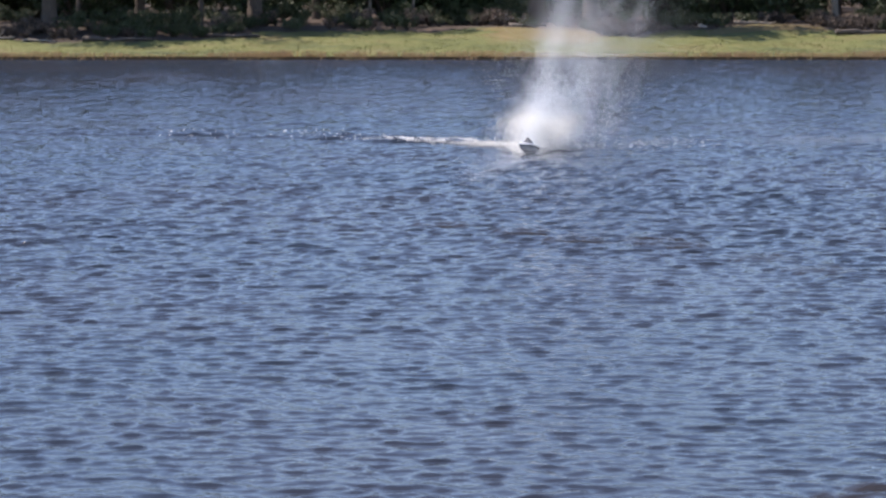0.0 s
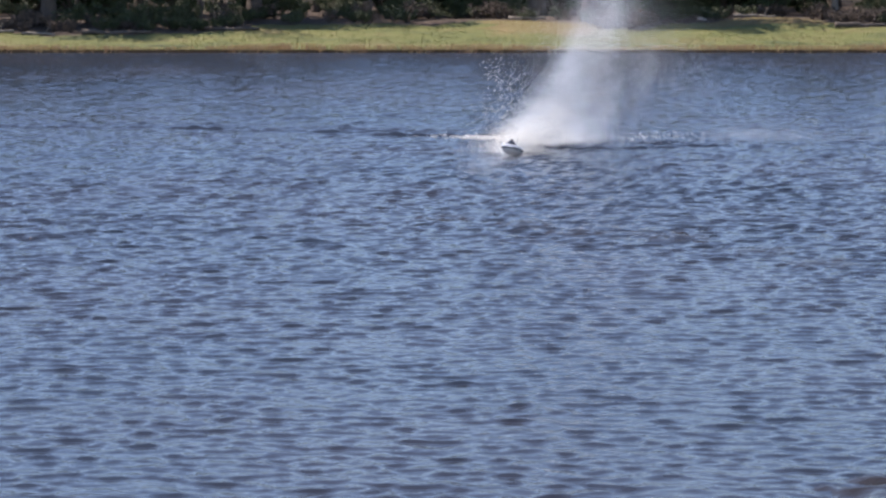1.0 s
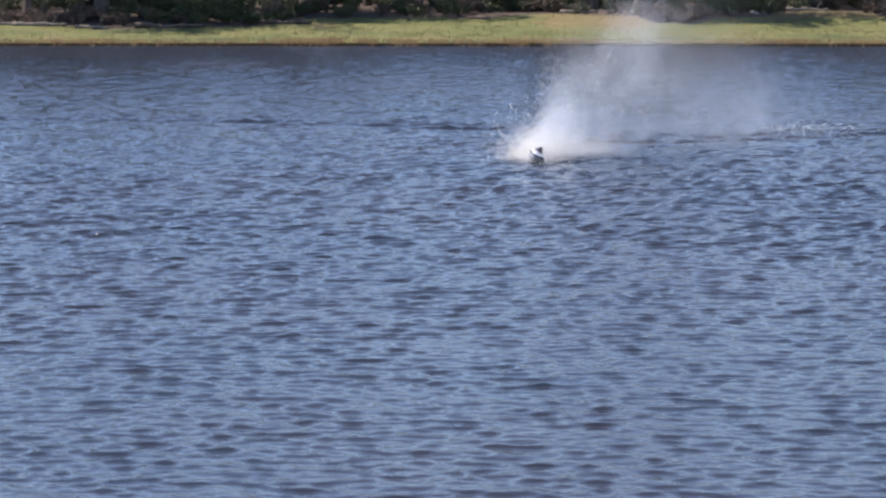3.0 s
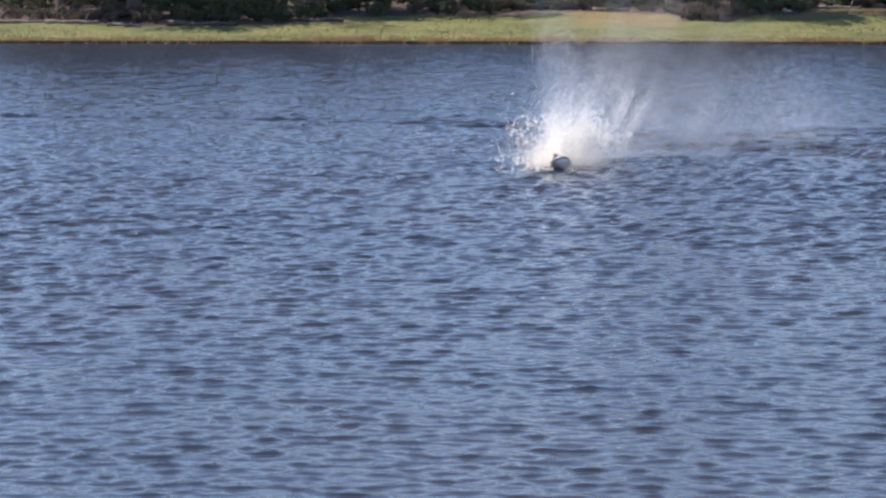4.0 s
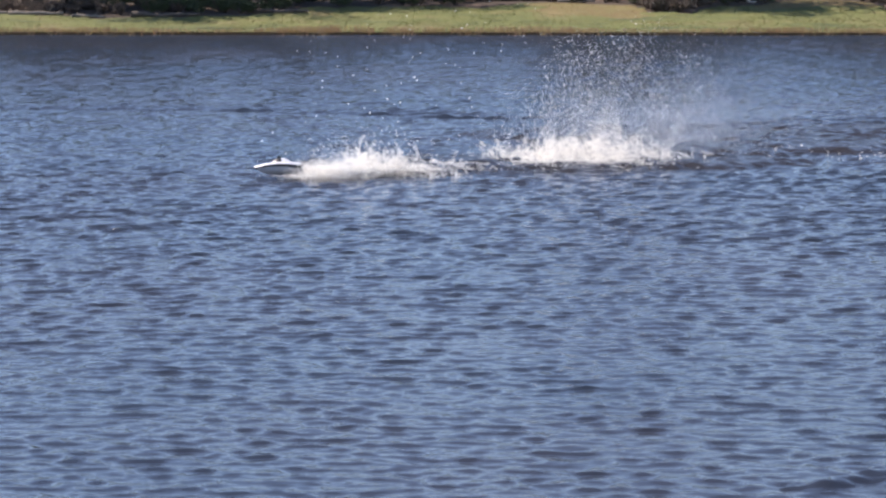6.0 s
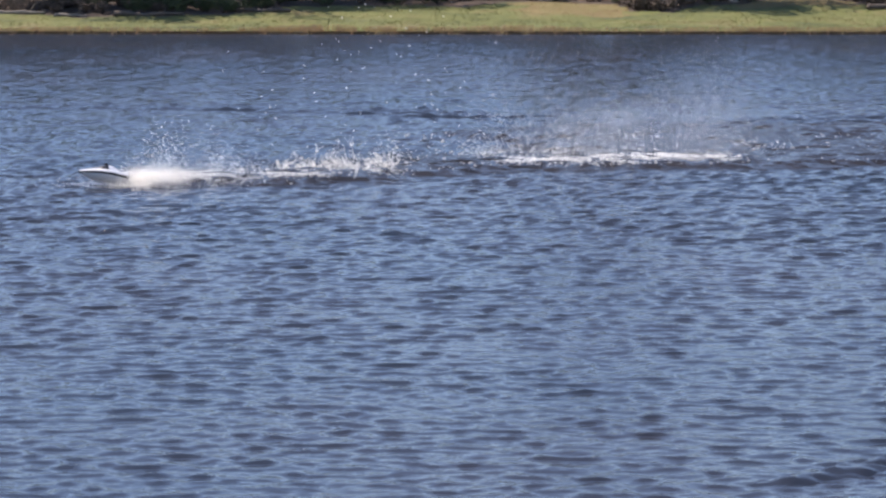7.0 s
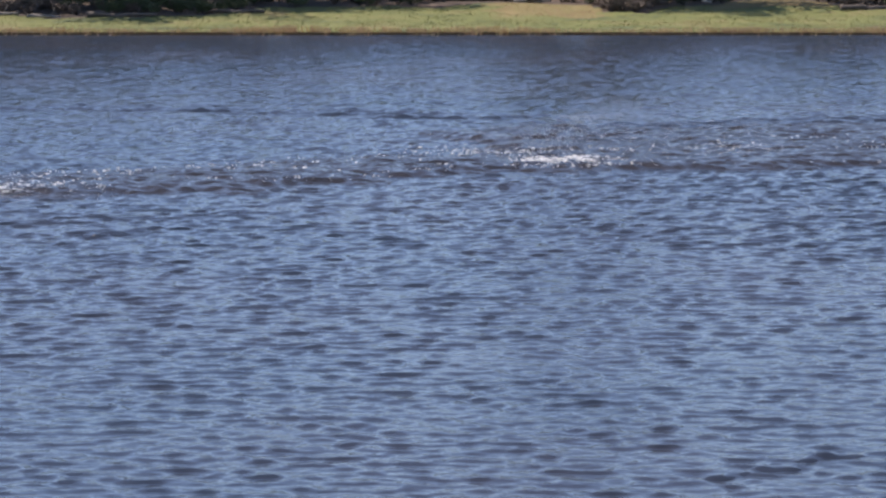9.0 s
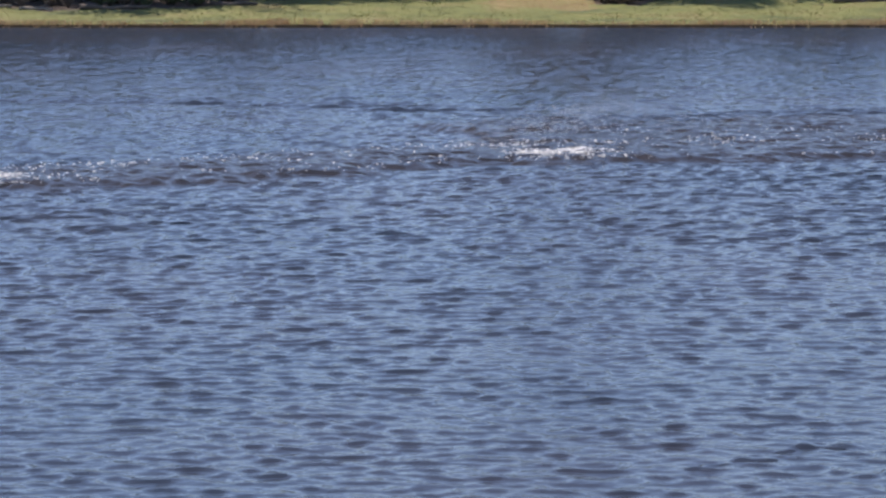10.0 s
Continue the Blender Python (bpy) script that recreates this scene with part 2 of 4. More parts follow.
# ---------------------------------------------------------------- grass
def blades(name, mat, xs, ys, heights, width, rng, bend=0.35):
    """Bent tapering blades, three-sided at the foot so that each has depth."""
    n = len(xs)
    z = ground_height(xs, ys)
    a = rng.uniform(0, 2 * math.pi, n)
    tilt = rng.normal(0, bend, (2, n)) * heights
    w = width * rng.uniform(0.6, 1.4, n)
    base = np.stack([xs, ys, z - 0.02], -1)
    foot = [base + np.stack([np.cos(a + o) * w, np.sin(a + o) * w, 0 * w], -1) for o in (0, 2.1, 4.2)]
    mid = [f + np.stack([tilt[0] * 0.35, tilt[1] * 0.35, heights * 0.6], -1) - (f - base) * 0.35 for f in foot]
    tip = base + np.stack([tilt[0], tilt[1], heights], -1)
    v = np.stack([*foot, *mid, tip], 1).reshape(-1, 3)
    o = (np.arange(n) * 7)[:, None]
    tri = np.array([[0, 1, 4], [0, 4, 3], [1, 2, 5], [1, 5, 4], [2, 0, 3], [2, 3, 5], [3, 4, 6], [4, 5, 6], [5, 3, 6]])
    f = (o[:, :, None] + tri[None]).reshape(-1, 3)
    return new(name, mesh_of(name, v, f, mat))


def scatter(rng, n, x0, x1, y0, y1, clump=1.6):
    """Points in tufts: uneven, with bare gaps."""
    m = max(1, n // 14)
    cx, cy = rng.uniform(x0, x1, m), rng.uniform(y0, y1, m)
    i = rng.integers(0, m, n)
    return cx[i] + rng.normal(0, 0.09 * clump, n), cy[i] + rng.normal(0, 0.11 * clump, n)


def build_grass():
    rng = np.random.default_rng(5)
    x, y = scatter(rng, 42000, -26, 24, SHORE_Y + 0.9, 115.5, 3.2)
    ok = y < wood_edge(x)
    x, y = x[ok], y[ok]
    dry = (np.abs(x - 4.4) < 3.4) & (y > 106) | (rng.random(len(x)) < 0.22) | (np.abs(x - 13.5) < 2.6) & (y > 109)
    keep = ~dry | (rng.random(len(x)) < 0.3)
    x, y, dry = x[keep], y[keep], dry[keep]
    hts = rng.uniform(0.02, 0.07, len(x))
    tagged(blades("meadow_grass", MAT_GRASS, x[~dry], y[~dry], hts[~dry], 0.017, rng, 0.6), "sunlit yellow-green meadow grass on the far bank", "grass", kind="stuff")
    tagged(blades("dry_grass", MAT_DRY, x[dry], y[dry], hts[dry], 0.017, rng, 0.6), "dry straw-coloured grass on the far bank", "grass", kind="stuff")
    n = 11000
    x, y = scatter(rng, n, -26, 24, SHORE_Y + 0.02, SHORE_Y + 1.5, 1.4)
    dense = 0.5 + 0.5 * np.sin(0.55 * x + 1.2) * np.sin(0.23 * x + 0.3)
    keep = rng.random(n) < 0.35 + 0.65 * dense
    x, y, dense = x[keep], y[keep], dense[keep]
    tall = rng.uniform(0.07, 0.17, len(x)) + 0.22 * dense * rng.random(len(x))
    tagged(blades("shore_reeds", MAT_REED, x, y, tall, 0.010, rng, 0.16), "tan and purple-brown reeds along the waterline", "reeds", kind="stuff")


build_grass()


# ---------------------------------------------------------------- trees and undergrowth
def limb(bm, pts, radii, sides=8):
    """A tapered tube through points."""
    rings = []
    for i, (p, r) in enumerate(zip(pts, radii)):
        d = (pts[min(i + 1, len(pts) - 1)] - pts[max(i - 1, 0)]).normalized()
        s = d.orthogonal().normalized()
        t = d.cross(s)
        rings.append([bm.verts.new(p + (s * math.cos(2 * math.pi * k / sides) + t * math.sin(2 * math.pi * k / sides)) * r) for k in range(sides)])
    for a, b in zip(rings, rings[1:]):
        for k in range(sides):
            bm.faces.new((a[k], a[(k + 1) % sides], b[(k + 1) % sides], b[k]))
    bm.faces.new(rings[-1])
    bm.faces.new(list(reversed(rings[0])))


def leaf_mesh(name, mat, centers, radii, per, size, rng):
    """Many small folded leaves spread through uneven clumps."""
    c = np.repeat(np.asarray(centers, float), per, 0)
    r = np.repeat(np.asarray(radii, float), per)[:, None]
    n = len(c)
    d = rng.normal(0, 1, (n, 3))
    d /= np.linalg.norm(d, axis=1, keepdims=True)
    p = c + d * r * rng.uniform(0.25, 1.0, (n, 1)) ** 0.5 * np.array([1, 1, 0.75])
    a = rng.normal(0, 1, (n, 3))
    a /= np.linalg.norm(a, axis=1, keepdims=True)
    b = np.cross(a, rng.normal(0, 1, (n, 3)))
    b /= np.linalg.norm(b, axis=1, keepdims=True)
    s = size * rng.uniform(0.6, 1.4, (n, 1))
    nrm = np.cross(a, b)
    v = np.stack([p - a * s, p + b * s * 0.5 + nrm * s * 0.2, p + a * s, p - b * s * 0.5 + nrm * s * 0.2], 1).reshape(-1, 3)
    o = (np.arange(n) * 4)[:, None]
    f = (o[:, :, None] + np.array([[0, 1, 2], [0, 2, 3]])[None]).reshape(-1, 3)
    return mesh_of(name, v, f, mat)


def make_tree(seed, radius, height, bark, x, y, lean=0.0):
    rng = np.random.default_rng(seed)
    tree = new("tree")
    bm = bmesh.new()
    pts, rad = [], []
    for i in range(9):
        u = i / 8
        pts.append(Vector((lean * u * height * 0.4 + rng.normal(0, 0.05) * u * 2, rng.normal(0, 0.05) * u * 2, -0.25 + u * height * 0.85)))
        rad.append(radius * (1.0 - 0.8 * u) * (1.45 if i == 0 else 1.0))
    pts.insert(1, pts[0].lerp(pts[1], 0.35))
    rad.insert(1, radius * 1.12)
    limb(bm, pts, rad, 10)
    centers, sizes = [], []
    for i in range(15):
        u = rng.uniform(0.34, 1.0)
        base = pts[1].lerp(pts[-1], u)
        a = rng.uniform(0, 2 * math.pi)
        out = height * rng.uniform(0.18, 0.36) * (1.15 - 0.55 * u)
        end = base + Vector((math.cos(a) * out, math.sin(a) * out, out * rng.uniform(0.1, 0.6)))
        limb(bm, [base, base.lerp(end, 0.5) + Vector((0, 0, 0.15)), end], [radius * 0.3, radius * 0.18, radius * 0.06], 6)
        for w in (0.55, 0.85, 1.1):
            centers.append(base.lerp(end, w) + Vector(rng.normal(0, 0.4, 3)))
            sizes.append(rng.uniform(0.6, 1.25) * height / 9)
    part("trunk", bm, bark, tree)
    # Crowns are out of view, added wide and dense to shade the wood's edge.
    part_mesh("crown", leaf_mesh("crown", MAT_LEAF, [tuple(c) for c in centers], sizes, 90, 0.17, rng), tree)
    tree.matrix_basis = pose(x, y, height_at(x, y), 0, 0, 0)
    return tree


def at_shore(px, y):
    return (px - 784) / 4700 * y


def behind_edge(px, y):
    """A place in the wood: its bearing, and how deep behind the wood's edge it lies."""
    edge = float(wood_edge(np.array([at_shore(px, 111.0)]))[0])
    y = edge + max(0.3, 1.7 * (y - 114.6))
    return at_shore(px, y), y


def build_forest():
    front = [(90, 116.5, 0.34, 16, MAT_BARK, 0.0), (356, 117.5, 0.13, 11, MAT_BARK, 0.05), (452, 117.0, 0.33, 15, MAT_BARK, 0.0),
             (655, 119.0, 0.09, 10, MAT_PALE_BARK, 0.0), (732, 118.2, 0.075, 9, MAT_PALE_BARK, 0.0), (766, 119.5, 0.07, 9, MAT_PALE_BARK, 0.03),
             (950, 117.4, 0.40, 16, MAT_BARK, 0.0), (1046, 116.2, 0.40, 17, MAT_BARK, -0.02), (1476, 116.8, 0.17, 12, MAT_PALE_BARK, -0.12),
             (140, 118.5, 0.10, 10, MAT_BARK, 0.04), (1160, 119.2, 0.12, 11, MAT_BARK, 0.0), (1330, 120.5, 0.16, 12, MAT_BARK, 0.0),
             (-40, 117.2, 0.22, 13, MAT_BARK, 0.0), (560, 121.0, 0.20, 13, MAT_BARK, 0.0), (250, 121.5, 0.24, 14, MAT_BARK, 0.0)]
    for i, (px, y, r, h, bark, lean) in enumerate(front):
        x, y = behind_edge(px, y)
        t = make_tree(100 + i, r, h * 0.72, bark, x, y, lean)
        tagged(t, "dark-barked tree shading the wood's edge" if bark is MAT_BARK else "slim grey-barked tree at the wood's edge", "tree", "trees of the far wood")
    rng = np.random.default_rng(77)
    made = [make_tree(300 + i, 0.24 + 0.05 * i, 8.5 + 0.8 * i, MAT_BARK, -30 - 6 * i, 124 + i) for i in range(4)]
    for t in made:
        tagged(t, "tall leafy tree deep in the wood", "tree", "trees of the far wood")
    # Added trees close the sky gaps and give the water something to mirror.
    for i in range(190):
        x, y = rng.uniform(-95, 95), 119 + rng.uniform(0, 1) ** 1.3 * 45
        copy_thing(made[i % 4], pose(x, y, height_at(x, y), 0, 0, rng.uniform(0, 360)))


build_forest()


def make_shrub(seed, size, mat, twigs=9, leaves=60, leaf=0.05):
    rng = np.random.default_rng(seed)
    shrub = new("shrub")
    bm = bmesh.new()
    centers, radii = [], []
    for _ in range(twigs):
        a, out = rng.uniform(0, 2 * math.pi), size * rng.uniform(0.3, 0.9)
        end = Vector((math.cos(a) * out, math.sin(a) * out, size * rng.uniform(0.35, 0.95)))
        limb(bm, [Vector((0, 0, -0.1)), end * 0.5 + Vector((0, 0, 0.1 * size)), end], [0.03 * size, 0.02 * size, 0.008 * size], 5)
        centers += [tuple(end), tuple(end * 0.65)]
        radii += [size * rng.uniform(0.18, 0.36), size * rng.uniform(0.16, 0.3)]
    part("stem", bm, MAT_BARK, shrub)
    part_mesh("foliage", leaf_mesh("foliage", mat, centers, radii, leaves, leaf, rng), shrub)
    return shrub


def build_shrubs():
    rng = np.random.default_rng(9)
    green = [make_shrub(500 + i, 0.9, MAT_SHRUB) for i in range(4)]
    brown = [make_shrub(520 + i, 0.7, MAT_BRUSH, 16, 22) for i in range(3)]
    spots = [(205, 117.2, 0), (235, 116.6, 0), (262, 116.2, 0), (290, 117.0, 0), (322, 116.6, 0), (345, 117.4, 0), (128, 116.2, 0), (160, 117.2, 0),
             (400, 117.6, 0), (500, 118.2, 0), (535, 117.8, 0), (585, 118.6, 0), (620, 118.0, 0), (700, 117.4, 0), (745, 116.8, 0), (820, 117.2, 0),
             (870, 117.6, 0), (905, 117.0, 0), (1110, 117.8, 0), (1150, 117.4, 0), (1195, 117.8, 0), (1240, 118.2, 0), (1290, 118.6, 0), (1380, 118.4, 0),
             (1430, 117.5, 0), (1540, 118.4, 0), (1590, 117.2, 0), (30, 117.4, 0), (-20, 118.0, 0), (-70, 117.6, 0), (-110, 117.0, 0),
             (1070, 115.0, 1), (1092, 114.7, 1), (1115, 114.9, 1), (1138, 115.4, 1), (1455, 115.4, 1), (1490, 115.0, 1), (1520, 115.3, 1), (1550, 115.0, 1), (1580, 115.5, 1),
             (850, 115.6, 1), (885, 115.3, 1), (60, 115.8, 1), (-30, 115.8, 1), (640, 116.0, 1), (735, 115.8, 1), (390, 116.0, 1), (470, 116.2, 1)]
    used = set()
    for px, y, kind in spots:
        bank = brown if kind else green
        i = int(rng.integers(0, len(bank)))
        x, y = behind_edge(px, y)
        m = pose(x, y, height_at(x, y), 0, 0, rng.uniform(0, 360))
        if (kind, i) in used:
            ob = copy_thing(bank[i], m)
        else:
            ob = bank[i]
            ob.matrix_basis = m
            used.add((kind, i))
        if kind:
            tagged(ob, "tangled brown dead brush at the wood's edge", "brush", "dead brush of the bank")
        else:
            tagged(ob, "low leafy green shrub under dark trees", "shrub", "shrubs of the bank")
    low = [make_shrub(560 + i, 0.5, MAT_SHRUB, 8, 40, 0.04) for i in range(3)]
    dead = [make_shrub(570 + i, 0.45, MAT_BRUSH, 14, 16, 0.035) for i in range(3)]
    count = [0, 0]
    for i in range(170):
        x = -24 + 44.0 * i / 169 + rng.normal(0, 0.12)
        y = float(wood_edge(np.array([x]))[0]) + rng.uniform(0.05, 3.6)
        leafy = -14 < x < -7.5 or -4.5 < x < -1 or 9 < x < 12
        brown = 6.3 < x < 9 or x > 14 or x < -15
        kind = 0 if rng.random() < (0.75 if leafy else 0.12 if brown else 0.3) else 1
        if kind and rng.random() < (0.15 if brown else 0.6):
            continue
        bank = (low, dead)[kind]
        m = pose(x, y, height_at(x, y), 0, 0, rng.uniform(0, 360))
        n = count[kind]
        ob = copy_thing(bank[n % 3], m) if n > 2 else bank[n]
        ob.matrix_basis = m
        count[kind] += 1
        if kind:
            tagged(ob, "dry brown twigs on the shaded leaf litter", "brush", "dead brush of the bank")
        else:
            tagged(ob, "small leafy plant on the shaded leaf litter", "undergrowth", "undergrowth of the bank")
    # Added bushes block the bright sky so the wood stays dark between trunks.
    tall = [make_shrub(540 + i, 2.6, MAT_LEAF, 14, 90, 0.11) for i in range(3)]
    for i in range(120):
        y = 117 + (i / 120) * 28
        x = rng.uniform(-0.26, 0.24) * y
        m = pose(x, y, height_at(x, y), 0, 0, rng.uniform(0, 360))
        ob = copy_thing(tall[i % 3], m) if i > 2 else tall[i]
        ob.matrix_basis = m
        tagged(ob, "tall dark leafy bush deep in the wood, added to close sky gaps", "bush", "bushes of the wood")


build_shrubs()


def make_log(seed, length, radius, mat):
    rng = np.random.default_rng(seed)
    bm = bmesh.new()
    pts = [Vector((length * (u - 0.5), rng.normal(0, 0.04), rng.normal(0, 0.02))) for u in np.linspace(0, 1, 8)]
    limb(bm, pts, [radius * (1.1 - 0.45 * u) * rng.uniform(0.9, 1.1) for u in np.linspace(0, 1, 8)], 9)
    limb(bm, [pts[5], pts[5] + Vector((0.2, 0.05, 0.35))], [radius * 0.3, radius * 0.12], 6)
    return part("fallen_log", bm, mat)


def build_bank_details():
    for i, (px, y, ln, r, turn, mat) in enumerate([(40, 116.4, 2.2, 0.09, 6, MAT_PALE_BARK), (120, 115.3, 1.4, 0.07, -12, MAT_PALE_BARK), (250, 115.4, 2.8, 0.10, 4, MAT_BARK),
                                                   (930, 115.6, 1.6, 0.09, 5, MAT_PALE_BARK), (1320, 116.2, 1.8, 0.08, -5, MAT_PALE_BARK), (1480, 115.7, 2.2, 0.11, 14, MAT_BARK),
                                                   (430, 116.1, 2.6, 0.10, -4, MAT_BARK), (-60, 116.6, 3.0, 0.09, 3, MAT_PALE_BARK)]):
        x = at_shore(px, y)
        y = float(wood_edge(np.array([x]))[0]) + 0.15
        log = make_log(900 + i, ln, r, mat)
        log.matrix_basis = pose(x, y, height_at(x, y) + r * 0.8, 0, 0, turn)
        tagged(log, "weathered grey fallen log on leaf litter" if mat is MAT_PALE_BARK else "dark fallen log on leaf litter", "log", "logs of the bank")
    for i, (px, y, s) in enumerate([(1238, 113.0, 0.13), (1246, 112.6, 0.09), (106, 115.2, 0.10), (1474, 113.6, 0.08)]):
        rng = np.random.default_rng(950 + i)
        bm = bmesh.new()
        bmesh.ops.create_icosphere(bm, subdivisions=2, radius=s)
        for v in bm.verts:
            v.co = v.co * (1 + 0.25 * noise.noise(v.co * 9 + Vector((i * 7, 0, 0))))
            v.co.z *= 0.7
        st = part("stone", bm, MAT_STONE)
        x = at_shore(px, y)
        st.matrix_basis = pose(x, y, height_at(x, y) + s * 0.3, 0, 0, rng.uniform(0, 360))
        tagged(st, "pale rounded stone lying in the grass", "stone", "stones of the bank")


build_bank_details()


# ---------------------------------------------------------------- model boat
def build_boat():
    """A model speedboat, 0.69 m long, bow along +x, resting on its keel line at z = 0."""
    boat = new("model_speedboat")
    stations = np.linspace(0, 1, 15)

    def half(u):
        beam = 0.135 * (1 - max(0, (u - 0.40) / 0.60) ** 1.8) * (0.92 + 0.08 * min(1, u / 0.3))
        keel = 0.0 + 0.118 * max(0, (u - 0.55) / 0.45) ** 2.2
        chine = 0.050 + 0.060 * max(0, (u - 0.3) / 0.7) ** 1.6
        sheer = 0.138 + 0.022 * math.sin(math.pi * min(1.0, u * 1.05)) - 0.012 * u ** 4
        return max(beam, 0.004), keel, chine, sheer

    def xs(u):
        return -0.345 + 0.69 * u

    bm = bmesh.new()
    rings = []
    for u in stations:
        b, k, c, s = half(u)
        ring = [(xs(u), y, z) for y, z in ((-b, s), (-b * 0.97, (c + s) / 2), (-b * 0.86, c), (-b * 0.43, (k + c) / 2 - 0.003), (0, k),
                                             (b * 0.43, (k + c) / 2 - 0.003), (b * 0.86, c), (b * 0.97, (c + s) / 2), (b, s))]
        rings.append([bm.verts.new(p) for p in ring])
    for a, b in zip(rings, rings[1:]):
        for i in range(8):
            bm.faces.new((a[i], b[i], b[i + 1], a[i + 1]))
    bm.faces.new(rings[0])
    hull = part("hull", bm, MAT_HULL_SHADED, boat, "white V-bottom hull, greyed for its shaded side")
    for side, name in ((-1, "side_stripe"), (1, "side_stripe")):
        bm = bmesh.new()
        prev = None
        for u in stations:
            b, k, c, s = half(u)
            w = 0.030 + 0.026 * (1 - u)
            cur = [bm.verts.new((xs(u), side * (b + o), z)) for o, z in ((0.0025, s + 0.002), (0.0045, s - w / 2), (0.0015, s - w))]
            if prev:
                for i in range(2):
                    bm.faces.new((prev[i], cur[i], cur[i + 1], prev[i + 1]))
            prev = cur
        part(name, bm, MAT_BLACK, boat, "black sheer stripe")
    bm = bmesh.new()
    rings = []
    for u in stations:
        b, k, c, s = half(u)
        crown = 0.038 * (1 - u ** 3)
        rings.append([bm.verts.new((xs(u), y, z)) for y, z in ((-b - 0.0075, s - 0.010), (-b - 0.0065, s + 0.004), (-b * 0.6, s + crown * 0.8 + 0.004), (0, s + crown + 0.006), (b * 0.6, s + crown * 0.8 + 0.004), (b + 0.0065, s + 0.004), (b + 0.0075, s - 0.010))])
    for a, b in zip(rings, rings[1:]):
        for i in range(6):
            bm.faces.new((a[i], a[i + 1], b[i + 1], b[i]))
    part("deck", bm, MAT_HULL, boat, "white domed deck")
    bm = bmesh.new()
    rings = []
    for u in np.linspace(0, 1, 9):
        w = 0.088 * math.sin(math.pi * (0.12 + 0.80 * u)) ** 0.7
        h = 0.098 * math.sin(math.pi * min(1, 0.06 + 0.94 * u)) ** 0.75
        x = -0.22 + 0.34 * u
        rings.append([bm.verts.new((x, w * math.cos(a), 0.158 + h * math.sin(a))) for a in np.linspace(0, math.pi, 9)])
    for a, b in zip(rings, rings[1:]):
        for i in range(8):
            bm.faces.new((a[i], a[i + 1], b[i + 1], b[i]))
    canopy = part("canopy", bm, MAT_HULL, boat, "white streamlined cockpit cover")
    bm = bmesh.new()
    rings = []
    for u in np.linspace(0.48, 0.93, 7):
        w = 0.088 * math.sin(math.pi * (0.12 + 0.80 * u)) ** 0.7 + 0.003
        h = 0.098 * math.sin(math.pi * min(1, 0.06 + 0.94 * u)) ** 0.75 + 0.004
        x = -0.22 + 0.34 * u
        rings.append([bm.verts.new((x, w * math.cos(a), 0.158 + h * math.sin(a))) for a in np.linspace(0.25, math.pi - 0.25, 9)])
    for a, b in zip(rings, rings[1:]):
        for i in range(8):
            bm.faces.new((a[i], a[i + 1], b[i + 1], b[i]))
    part("windscreen", bm, MAT_GLASS, canopy, "smoked dark windscreen")
    bm = bmesh.new()
    limb(bm, [Vector((-0.02, 0, 0.205)), Vector((-0.022, 0, 0.235)), Vector((-0.024, 0, 0.250))], [0.016, 0.014, 0.026], 10)
    limb(bm, [Vector((-0.024, 0, 0.249)), Vector((-0.024, 0, 0.272)), Vector((-0.026, 0, 0.282))], [0.030, 0.028, 0.012], 10)
    part("hatch_knob", bm, MAT_BLACK, boat, "black rubber knob on a stalk")
    bm = bmesh.new()
    limb(bm, [Vector((-0.19, 0.03, 0.17)), Vector((-0.20, 0.03, 0.25)), Vector((-0.215, 0.03, 0.33))], [0.004, 0.003, 0.002], 6)
    part("aerial", bm, MAT_BLACK, boat, "thin black whip aerial")
    bm = bmesh.new()
    bmesh.ops.create_cube(bm, size=1.0)
    for v in bm.verts:
        v.co = Vector((v.co.x * 0.012 - 0.349, v.co.y * 0.20, v.co.z * 0.07 + 0.095))
    bmesh.ops.bevel(bm, geom=list(bm.edges), offset=0.004, segments=2, affect="EDGES")
    part("transom_plate", bm, MAT_BLACK, boat, "black transom plate")
    bm = bmesh.new()
    limb(bm, [Vector((-0.34, 0, 0.02)), Vector((-0.40, 0, 0.005))], [0.008, 0.006], 8)
    for i in range(3):
        a = i * 2.094
        limb(bm, [Vector((-0.40, 0, 0.005)), Vector((-0.402, 0.028 * math.cos(a), 0.005 + 0.028 * math.sin(a)))], [0.006, 0.010], 6)
    part("propeller", bm, MAT_METAL, boat, "metal surface propeller")
    bm = bmesh.new()
    bmesh.ops.create_cube(bm, size=1.0)
    for v in bm.verts:
        v.co = Vector((v.co.x * 0.035 - 0.372, v.co.y * 0.006 + 0.05, v.co.z * 0.09 + 0.02))
    part("rudder", bm, MAT_METAL, boat, "thin metal rudder blade")
    return tagged(boat, "white model speedboat with black stripe, planing on water", "model boat")


boat = build_boat()


# Where the boat floats: seconds, bearing offset (tangent), distance, then roll, nose-down, heading, lift.
def lake_point(px, below):
    y = 4700 * EYE_Z / below
    return (px - 784) / 4700 * y, y


